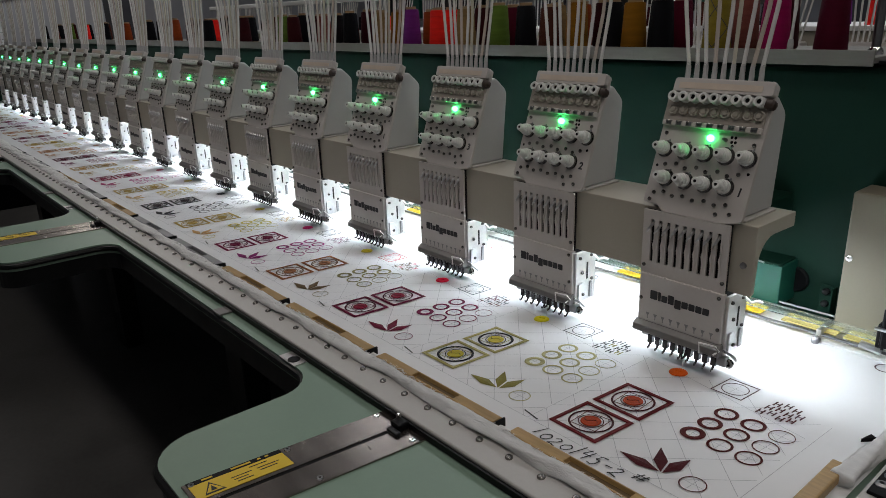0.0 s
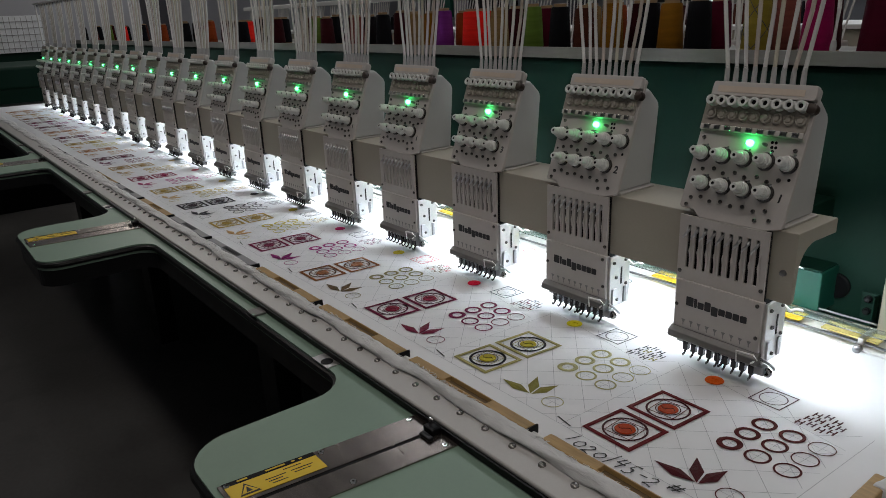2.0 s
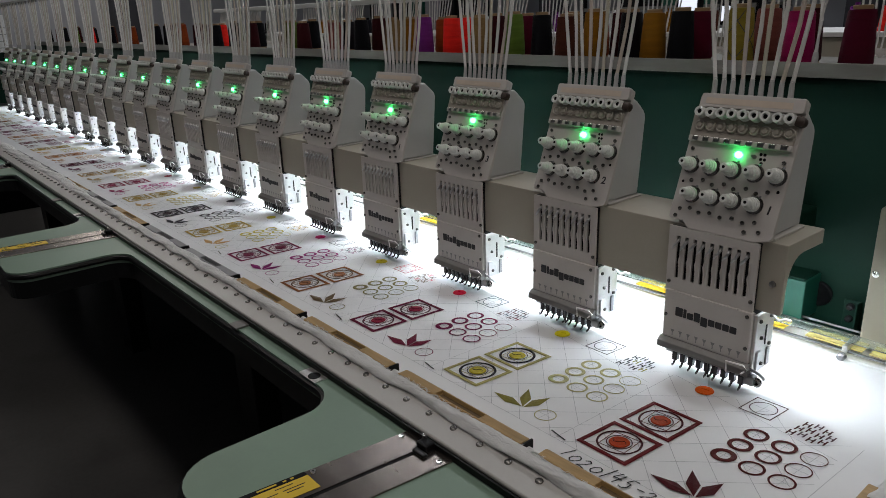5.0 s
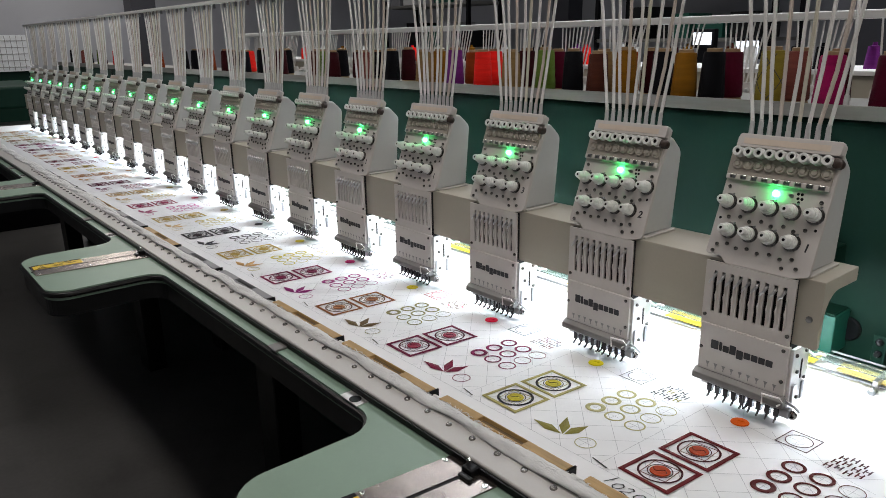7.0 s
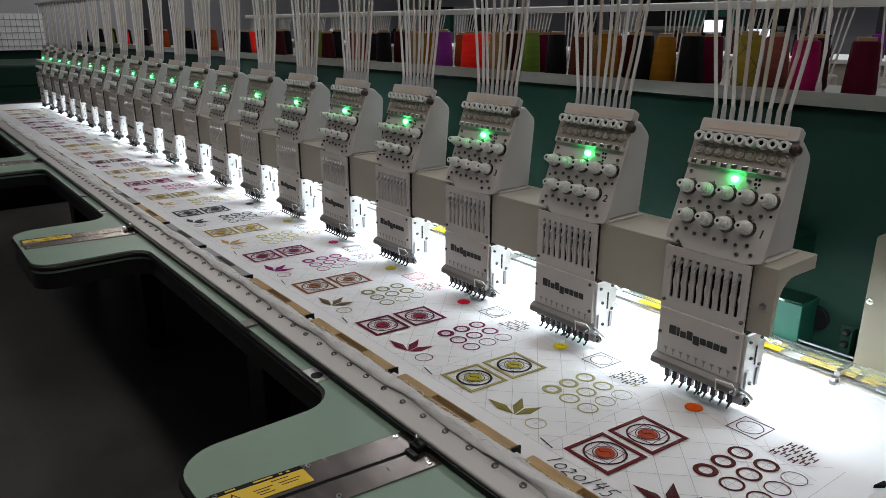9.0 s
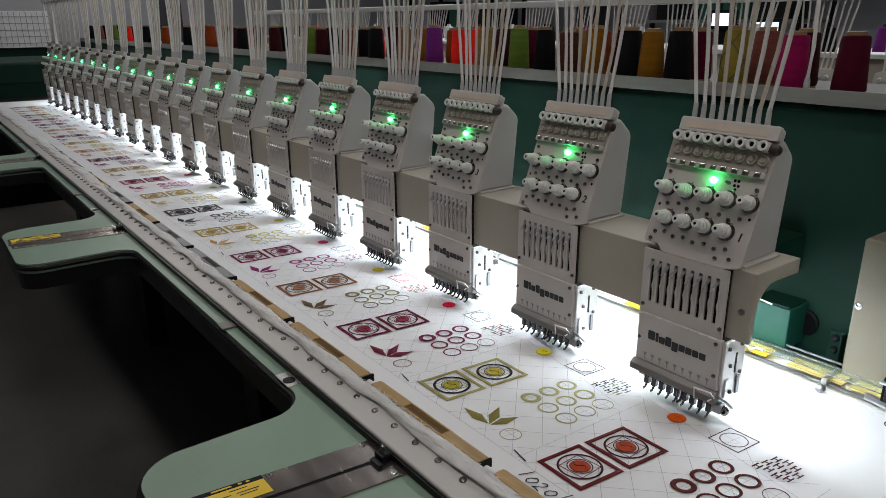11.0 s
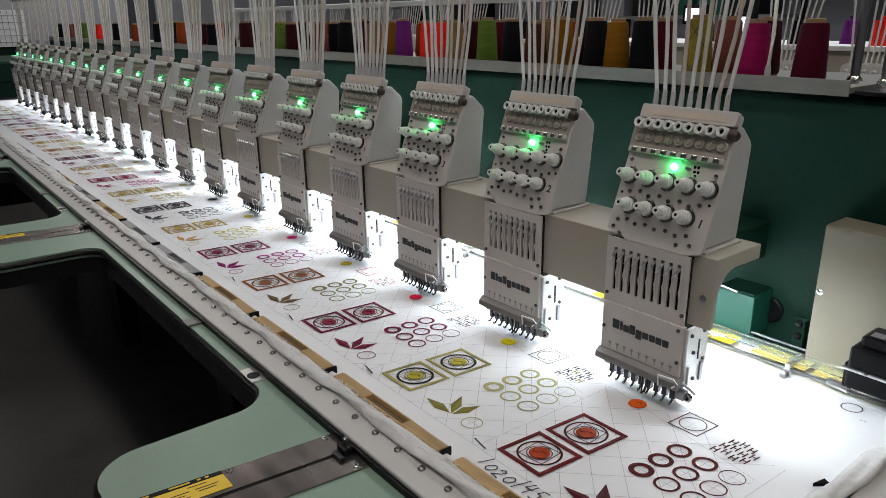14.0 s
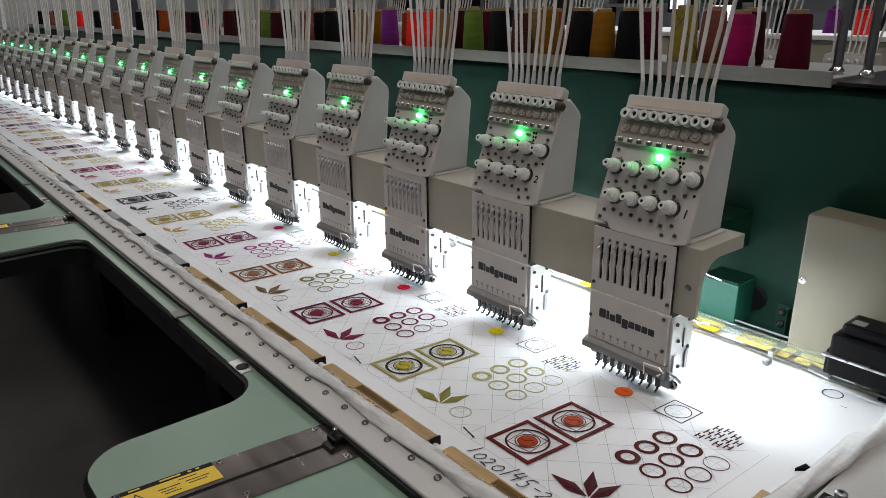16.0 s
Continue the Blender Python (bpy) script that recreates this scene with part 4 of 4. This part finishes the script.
def motif_panel(pal):
    """The stitched pieces of one panel: name, mesh."""
    frame_c, ring_c, disc_c, rings_c, leaf_c, spot_c, dia_c = [thread(c) for c in pal]
    out = []
    for cx, cy in (un(0.0115, -0.248), un(0.0188, -0.172)):
        out.append(("square_border", mesh_of(square_frame(cx, cy, 0.0715, 0.068, 0.0062, FLAT_Z, 0.0007), frame_c)))
        out.append(("stitched_circle", mesh_of(flat_ring(cx, cy, 0.0265, 0.0038 if pal[1] == BLK else 0.0026, FLAT_Z, 0.0009), ring_c)))
        out.append(("thin_square", mesh_of(square_frame(cx, cy, 0.0345, 0.0345, 0.0009, FLAT_Z, 0.0004, 0.12), frame_c)))
        out.append(("stitched_circle", mesh_of(flat_ring(cx, cy, 0.0152, 0.0012, FLAT_Z, 0.0007), ring_c)))
        out.append(("filled_disc", mesh_of(flat_disc(cx, cy, 0.0122, FLAT_Z, 0.001), disc_c)))
        s_curve = pipe([(*sheared(cx + 0.009 * u, cy + 0.004 * math.sin(3.1 * u)), FLAT_Z + 0.001) for u in np.linspace(-1, 1, 9)], 0.0005, 4)
        out.append(("stitch_line", mesh_of(s_curve, ring_c)))
    for x, y, w in RINGS:
        out.append(("stitched_ring", mesh_of(flat_ring(*un(x, y), 0.0142, w, FLAT_Z, 0.0009), rings_c)))
    hair = bmesh.new()
    for i, (x, y, w) in enumerate(RINGS + [(0.16, -0.267, 0.0013), (0.0925, -0.0525, 0.001)]):
        r = 0.0138 - w
        join(hair, line(x - r, y, x + r, y, 0.0005, FLAT_Z + 0.0001))
        join(hair, line(x - 0.09 * r, y - r, x + 0.09 * r, y + r, 0.0005, FLAT_Z + 0.00015))
    out.append(("pencil_cross", mesh_of(hair, PENCIL)))
    for tx, ty in ((0.072, -0.2735), (0.1, -0.2335), (0.136, -0.230)):
        out.append(("stitched_leaf", mesh_of(leaf(0.1255 + 0.05 * (tx - 0.1), -0.2735, tx, ty, 0.0088, FLAT_Z, 0.0012), leaf_c)))
    out.append(("stitched_ring", mesh_of(flat_ring(*un(0.16, -0.267), 0.0140, 0.0013, FLAT_Z, 0.0006), rings_c)))
    out.append(("round_spot", mesh_of(flat_disc(*un(0.017, -0.0655), 0.0120, FLAT_Z, 0.0013), spot_c)))
    out.append(("spot_patch", mesh_of(prism([sheared(*un(0.0165 + a, -0.063 + b)) for a, b in ((-0.004, -0.003), (0.006, -0.0005), (0.004, 0.004), (-0.002, 0.002))], FLAT_Z + 0.001, FLAT_Z + 0.0022, "z"), spot_c)))
    out.append(("thin_square", mesh_of(square_frame(*un(0.0925, -0.0525), 0.042, 0.0435, 0.0013, FLAT_Z, 0.0005), dia_c)))
    out.append(("stitched_circle", mesh_of(flat_ring(*un(0.0925, -0.0525), 0.0168, 0.0013, FLAT_Z, 0.0006), dia_c)))
    for i in range(4):
        for j in range(3):
            if (i, j) != (3, 2):
                out.append(("stitched_letter", mesh_of(letter_h(*un(0.1405 + 0.0118 * i + 0.0035 * j, -0.081 + 0.0150 * j + 0.0045 * (i % 2)), 0.0100), (ring_c, dia_c, ring_c, leaf_c)[(i + 2 * j) % 4])))
    out.append(("stitched_ring", mesh_of(flat_ring(*un(0.203, 0.143), 0.0130, 0.0017, FLAT_Z, 0.0006), dia_c)))
    return out



def pencil_grid(x0=-0.045, x1=0.202, y0=-0.297, y1=-0.055, gap=0.052):
    """Two families of crossing diagonals in a ruled border."""
    out = [(x0, y0, x1, y0), (x1, y0, x1 + 0.012, y1), (x0 + 0.012, y1, x1, y1 - 0.045)]
    for sgn in (1, -1):
        for i in range(1, 9):
            c = i * gap - 0.02
            p = [(x0 + c, y0), (x0, y0 + c)] if sgn < 0 else [(x1 - c, y0), (x1, y0 + c)]
            (ax, ay), (bx, by) = p
            if ax < x0:
                ax, ay = x0, ay + (x0 - ax)
            if ax > x1:
                ax, ay = x1, ay + (ax - x1)
            if by > y1:
                bx, by = bx + (by - y1) * (1 if sgn < 0 else -1), y1
            if ay < y1 - 0.01 and x0 <= bx <= x1:
                out.append((ax, ay, bx, by))
    return out


panels = {}
for k in range(HEADS):
    idx = k if k < 12 else (5, 2, 11, 10, 4, 3, 9, 11)[k - 12]
    if idx not in panels:
        panels[idx] = motif_panel(PALETTE[idx])
    for name, me in panels[idx]:
        if k > 0 and name == "stitched_ring" and me is panels[idx][-1][1] and k > 8:
            continue
        part(name, me, parent=cloth, at=Matrix.Translation((-PITCH * k, 0, 0)))
    if k < 8:
        for i, (a, b, c, d) in enumerate(pencil_grid()):
            part("pencil_line", line(a - PITCH * k, b, c - PITCH * k, d, 0.00055 if k < 3 else 0.0005, FLAT_Z + 0.00001 * i - 0.0003), PENCIL, cloth)
ZERO = [[(0.55, 0.8), (0.3, 0.95), (0.05, 0.6), (0.05, 0.25), (0.3, 0.0), (0.55, 0.2), (0.65, 0.6), (0.5, 0.85)]]
ONE = [[(0.3, 1.0), (0.22, 0.5), (0.1, 0.0)]]
TWO = [[(0.1, 0.75), (0.3, 0.95), (0.55, 0.8), (0.45, 0.5), (0.05, 0.05), (0.3, 0.1), (0.7, 0.0)]]
FOUR = [[(0.3, 1.0), (0.1, 0.45), (0.35, 0.5), (0.7, 0.5)], [(0.6, 0.95), (0.45, 0.0)]]
FIVE = [[(0.25, 0.9), (0.15, 0.55), (0.45, 0.55), (0.5, 0.2), (0.3, 0.0), (0.0, 0.05)], [(0.25, 0.92), (0.65, 0.98)]]
DASH = [[(0.1, 0.45), (0.6, 0.5)]]
HASH = [[(0.3, 0.9), (0.1, 0.05)], [(0.65, 0.9), (0.45, 0.05)], [(0.0, 0.6), (0.8, 0.68)], [(0.0, 0.3), (0.75, 0.36)]]
ink = bmesh.new()
for i, (glyph, step, drop, tall) in enumerate(((ONE, 0.0, 0.004, 0.9), (ZERO, 0.0115, 0.001, 0.72), (TWO, 0.0255, -0.001, 0.85), (ZERO, 0.0415, 0.0, 0.7), (ONE, 0.0570, -0.001, 1.15), (FOUR, 0.0660, 0.001, 1.0), (FIVE, 0.0815, 0.0, 1.0), (DASH, 0.0965, 0.0, 1.0), (TWO, 0.1085, -0.001, 0.85), (HASH, 0.1310, 0.009, 0.8))):
    for stroke in glyph:
        for (ax, ay), (bx, by) in zip(stroke, stroke[1:]):
            place = lambda u, v: (-0.0225 + step + 0.0175 * (u + 0.25 * v), -0.3215 + 0.05 * step + drop + 0.0215 * tall * v)
            join(ink, line(*place(ax, ay), *place(bx, by), 0.0017, FLAT_Z + 0.0004))
part("handwriting", ink, INK, cloth, "black handwritten number on the cloth")
for k in range(5):
    part("ink_tick", line(-0.062 - PITCH * k, -0.287, -0.036 - PITCH * k, -0.292, 0.0022, FLAT_Z), INK, cloth)
part("ink_tick", line(0.222, 0.119, 0.231, 0.1205, 0.0012, FLAT_Z), GREYINK, cloth)


# ---- the moving embroidery frame ----
def embroidery_frame():
    t = thing("cloth_stretcher", "pale grey steel rail with tan clamps holding the cloth edge", "cloth stretcher")
    prof = rounded([(-0.411, 0.8955), (-0.411, 0.907), (-0.380, 0.9100), (-0.360, 0.9100), (-0.360, 0.8955)], [0, 0.003, 0.003, 0.003, 0], 3)
    part("rail", prism(prof, -5.2, 0.33), RAILPAINT, t)
    part("black_edge", box(-5.2, 0.33, -0.4155, -0.4115, 0.8945, 0.903), BLACK, t, "black sealing strip")
    part("shaft", pipe([(-5.2, -0.344, 0.9045), (0.27, -0.344, 0.9045)], 0.0048, 10), WHITEPAINT, t, "pale shaft", smooth=True)
    for k in range(70):
        part("bolt", FRAME_BOLT, parent=t, at=pose(0.29 - 0.0475 * k, -0.3835, 0.9095, 4, 0, 0))
    for k in range(12):
        x1 = -0.052 - 0.265 * (k - 1)
        x0 = x1 - 0.238
        m = (WOOD, WOOD, WOOD, WOOD, GREYCLAMP, GREYCLAMP, WOOD, GREYCLAMP, WOOD, GREYCLAMP, GREYCLAMP, GREYCLAMP)[k]
        clip = bmesh.new()
        prof = [(-0.3575, 0.9015), (-0.358, 0.912), (-0.354, 0.9160), (-0.339, 0.9160), (-0.3325, 0.911), (-0.3315, 0.9015)]
        join(clip, prism(prof, x0, x0 + 0.080, "x", 0.0012))
        join(clip, prism(prof, x1 - 0.074, x1, "x", 0.0012))
        low = [(-0.3575, 0.9015), (-0.358, 0.912), (-0.354, 0.9160), (-0.352, 0.9160), (-0.351, 0.9105), (-0.3405, 0.9105), (-0.3395, 0.9160), (-0.339, 0.9160), (-0.3325, 0.911), (-0.3315, 0.9015)]
        join(clip, prism(low, x0 + 0.080, x1 - 0.074, "x"))
        c = part("cloth_clamp", clip, m, t, "tan resin cloth clamp" if m is WOOD else "grey resin cloth clamp")
        part("spring_pad", box(x0 + 0.082, x1 - 0.076, -0.3505, -0.341, 0.9105, 0.9112), RUBBER if m is not WOOD else DARKPAD, c)
        part("end_cap", box(x1, x1 + 0.003, -0.356, -0.334, 0.903, 0.9150, 0.0008), BLACK, c)
    # short rail at the open end of the cloth
    e = part("end_rail", box(0.283, 0.36, -0.35, 0.16, 0.8955, 0.905, 0.002), RAILPAINT, t)
    part("end_clamp", box(0.245, 0.262, -0.30, -0.135, 0.9005, 0.913, 0.002), WOOD, t, "tan resin cloth clamp")
    part("end_clip", prism([(0.277, 0.085), (0.288, 0.1), (0.274, 0.104)], 0.9025, 0.907, "z"), BLACK, t, "black spring clip")
    part("clip_wire", pipe([(0.262, 0.022, 0.903), (0.274, 0.092, 0.905)], 0.0012, 6), STEEL, t, smooth=True)
    part("clip_wire", pipe([(0.268, 0.02, 0.903), (0.282, 0.09, 0.905)], 0.0012, 6), STEEL, t, smooth=True)
    part("end_clip", prism([(0.248, -0.064), (0.259, -0.05), (0.252, -0.046)], 0.9015, 0.906, "z"), BLACK, t, "black spring clip")
    part("end_bracket", box(0.288, 0.325, -0.16, -0.085, 0.905, 0.909, 0.001), BLACK, e)
    for y in (-0.14, -0.12, -0.095, -0.075):
        part("wing_bolt", lathe([(0.0065, 0), (0.0065, 0.005), (0.0045, 0.0065), (0.0025, 0.0065), (0.0022, 0.004), (0, 0.004)], 10), DARKSTEEL, e, at=pose(0.295 + 0.1 * (y + 0.14), y, 0.905), smooth=True)
    return t


FRAME_BOLT = mesh_of(lathe([(0.0048, 0.0), (0.0046, 0.0018), (0.003, 0.0032), (0.0012, 0.0034), (0.0, 0.0028)], 10), KNOBMETAL, True)
DARKPAD = mat("brown_pad", (0.12, 0.075, 0.03), 0.6)
frame_thing = embroidery_frame()


# ---- behind: a second machine, stores and the far wall ----
def rear_machine():
    t = thing("rear_machine", "another embroidery machine standing behind with cream panel", "machine")
    part("body", box(-5.0, 1.5, 1.55, 2.0, 0.0, 1.286, 0.006), BEAM, t, "cream painted body panel")
    part("beam", box(-5.0, 1.5, 1.40, 1.52, 1.05, 1.13, 0.004), BEAM, t)
    part("guide_rail", box(-5.0, 1.6, 1.47, 1.52, 1.458, 1.484, 0.004), WHITEPAINT, t, "white thread guide rail")
    part("shelf", box(-5.0, 1.5, 1.53, 1.95, 1.288, 1.303, 0.002), WHITEPAINT, t, "white thread shelf")
    shell = prism(rounded([(-0.05, 0.0), (-0.02, 0.125), (0.03, 0.130), (0.04, 0.0)], [0.004, 0.008, 0.01, 0.004], 3), -0.07, 0.07, "x", 0.004)
    me = mesh_of(shell, PAINT)
    knob = mesh_of(lathe([(0.0105, 0.0), (0.0105, 0.004), (0.0075, 0.006), (0.005, 0.02), (0, 0.02)], 10), BLACK, True)
    roller = mesh_of(lathe([(0.007, 0.0), (0.007, 0.012), (0.003, 0.013), (0, 0.010)], 8), KNOB, True)
    fan = []
    for i in range(9):
        fan.append(mesh_of(pipe([(-0.056 + 0.014 * i, 0.005, 0.126), (-0.058 + 0.0145 * i, 0.012, 0.15), (-0.085 + 0.0212 * i, 0.04, 0.336)], 0.0032, 5), TUBE, True))
    for k in range(24):
        x = 0.90 - 0.25 * k
        hd = part("head", me, parent=t, at=pose(x, 1.455, 1.13))
        for tube in fan:
            part("thread_tube", tube, parent=hd)
        for i in range(4):
            part("knob", knob, parent=hd, at=pose(-0.045 + 0.03 * i, -0.038, 0.052, 104, 0, 0))
        for i in range(5):
            part("roller", roller, parent=hd, at=pose(-0.05 + 0.025 * i, -0.025, 0.108, 104, 0, 0))
    cone = lathe([(0.026, 0), (0.025, 0.01), (0.020, 0.072), (0.008, 0.074), (0.007, 0.085), (0, 0.085)], 12)
    shape = mesh_of(cone, spool_thread(NIGHT), True)
    copies = {}
    for k in range(40):
        c = (WHITE_T, MAROON, RED, NIGHT, GOLD, WHITE_T, NIGHT, BROWN, WHITE_T, PURPLE)[k * 7 % 10]
        if c not in copies:
            copies[c] = shape.copy()
            copies[c].materials[0] = spool_thread(c)
        part("cone", copies[c], parent=t, at=pose(0.36 - 0.125 * k, 1.60 + 0.09 * (k % 2), 1.303))
    return t


WHITE_T = (0.7, 0.7, 0.7)
rear_machine()


def far_board():
    t = thing("white_board", "white board with a thin dark grid at the far wall", "board")
    part("panel", box(-8.2, -8.15, -1.2, 0.62, 1.17, 1.53), mat("board_white", (0.8, 0.82, 0.85), 0.5), t)
    for i in range(34):
        part("grid_line", box(-8.15, -8.146, -1.15 + 0.052 * i, -1.146 + 0.052 * i, 1.18, 1.52), GREYINK, t)
    for i in range(5):
        part("grid_line", box(-8.15, -8.145, -1.18, 0.6, 1.21 + 0.065 * i, 1.215 + 0.065 * i), GREYINK, t)
    part("stand", box(-8.3, -8.2, -1.2, 0.62, 0.0, 1.53), GREEN, t)
    return t


far_board()
fm = thing("far_machine", "dark green machine frame standing beyond the cloth end", "machine")
part("base", box(-7.2, -6.0, -1.3, 0.35, 0.0, 0.75, 0.01), BLACK, fm)
part("top", box(-7.2, -6.0, -1.3, 0.35, 0.95, 1.12, 0.02), GREEN, fm)
part("post", box(-6.3, -6.2, 0.2, 0.32, 0.75, 0.95), GREEN, fm)
part("post", box(-7.1, -7.0, -1.25, -1.1, 0.75, 0.95), GREEN, fm)
part("tray", box(-6.1, -5.95, -1.2, 0.2, 0.78, 0.80, 0.004), WHITEPAINT, fm)


# ---- things standing farther back in the hall ----
# Glowing panel put where window light shows behind; case and stand are made up.
def bright_panel(x, y, z, w, h):
    t = thing("monitor", "glowing white panel for a window-bright patch in the hall behind", "monitor")
    part("case", box(x - w / 2 - 0.02, x + w / 2 + 0.02, y, y + 0.04, z - h / 2 - 0.02, z + h / 2 + 0.02, 0.004), BLACK, t)
    part("screen", box(x - w / 2, x + w / 2, y - 0.004, y, z - h / 2, z + h / 2), mat("patch_white", (0.85, 0.9, 1.0), emit=0.8), t, "glowing white face of the panel")
    part("stand", box(x - 0.03, x + 0.03, y + 0.01, y + 0.03, 0.0, z - h / 2), BLACK, t)


def store_rack(x, y, w, h, seed):
    """A dark steel rack with boxes on its shelves."""
    t = thing("storage_rack", "dark steel storage rack filled with mixed boxes", "rack", "storage racks at the back")
    for a in (-1, 1):
        for b in (0, 1):
            part("upright", box(x + a * w / 2 - 0.02, x + a * w / 2 + 0.02, y + b * 0.5, y + b * 0.5 + 0.04, 0, h), BLACK, t)
    rnd = random.Random(seed)
    for k in range(4):
        z = 0.3 + k * (h - 0.4) / 3
        part("board", box(x - w / 2, x + w / 2, y, y + 0.54, z, z + 0.03), SHELFM, t)
        px = x - w / 2 + 0.05
        while px < x + w / 2 - 0.25:
            bw = rnd.uniform(0.12, 0.3)
            part("carton", box(px, px + bw, y + 0.06, y + 0.46, z + 0.03, z + 0.03 + rnd.uniform(0.12, 0.3), 0.005), rnd.choice((CARTON, BLACK, WHITEPAINT, RUBBER, GREYCLAMP, BOXGREEN)), t)
            px += bw + rnd.uniform(0.02, 0.1)


bright_panel(-1.64, 3.0, 1.345, 0.13, 0.08)
bright_panel(-1.98, 3.1, 1.40, 0.12, 0.07)
for i, (x, y, w, h) in enumerate(((-0.2, 4.4, 1.6, 2.2), (-3.4, 5.0, 1.8, 2.0), (-6.6, 4.6, 1.6, 1.9))):
    store_rack(x, y, w, h, i)
for x, y in ((-7.4, 1.55), (-5.2, 5.6), (-1.9, 5.6)):
    tagged(part("column", box(x - 0.12, x + 0.12, y - 0.12, y + 0.12, 0, TOP), mat("column_dark", (0.04, 0.04, 0.05), 0.6)), "dark painted steel column in the hall", "column", kind="structure")


# ---- what moves ----
def motions():
    shift = [(0, 0.0), (4, 0.0), (6.5, 0.0005), (9, -0.0005), (9.6, 0.0), (10.8, 0.006), (11.5, 0.0065), (12.6, 0.0065), (13.0, 0.0055), (13.5, 0.0022), (14.0, 0.0), (16, 0.0)]
    for ob in (cloth, frame_thing):
        walk(ob, [(t, pose(v, 0, 0)) for t, v in shift])
    drop = [(0, 0), (4, 0), (6.4, 0), (9.2, 0), (12.0, 0), (12.1, 0.2), (12.2, 1), (12.3, 0.3), (12.4, 0.1), (12.5, 1), (12.6, 0), (12.7, 0.5), (12.8, 1), (12.9, 0.3), (13.0, 1), (13.1, 0.9), (13.2, 1), (13.3, 0.5), (13.4, 0.2), (13.5, 1), (13.6, 0.6), (13.8, 0.1), (14.0, 0.3), (14.2, 0.2), (14.4, 0.1), (14.5, 0.2), (14.6, 1), (14.7, 0.2), (14.9, 0.1), (15.0, 0.15), (15.1, 1), (15.2, 0.2), (15.4, 0.1), (15.5, 0.2), (15.6, 1), (15.7, 0.2), (15.9, 0.1), (16, 0.1)]
    for ob in needles:
        x, y, z = ob.matrix_basis.translation
        walk(ob, [(t, pose(x, y, z - 0.014 * d)) for t, d in drop])


motions()
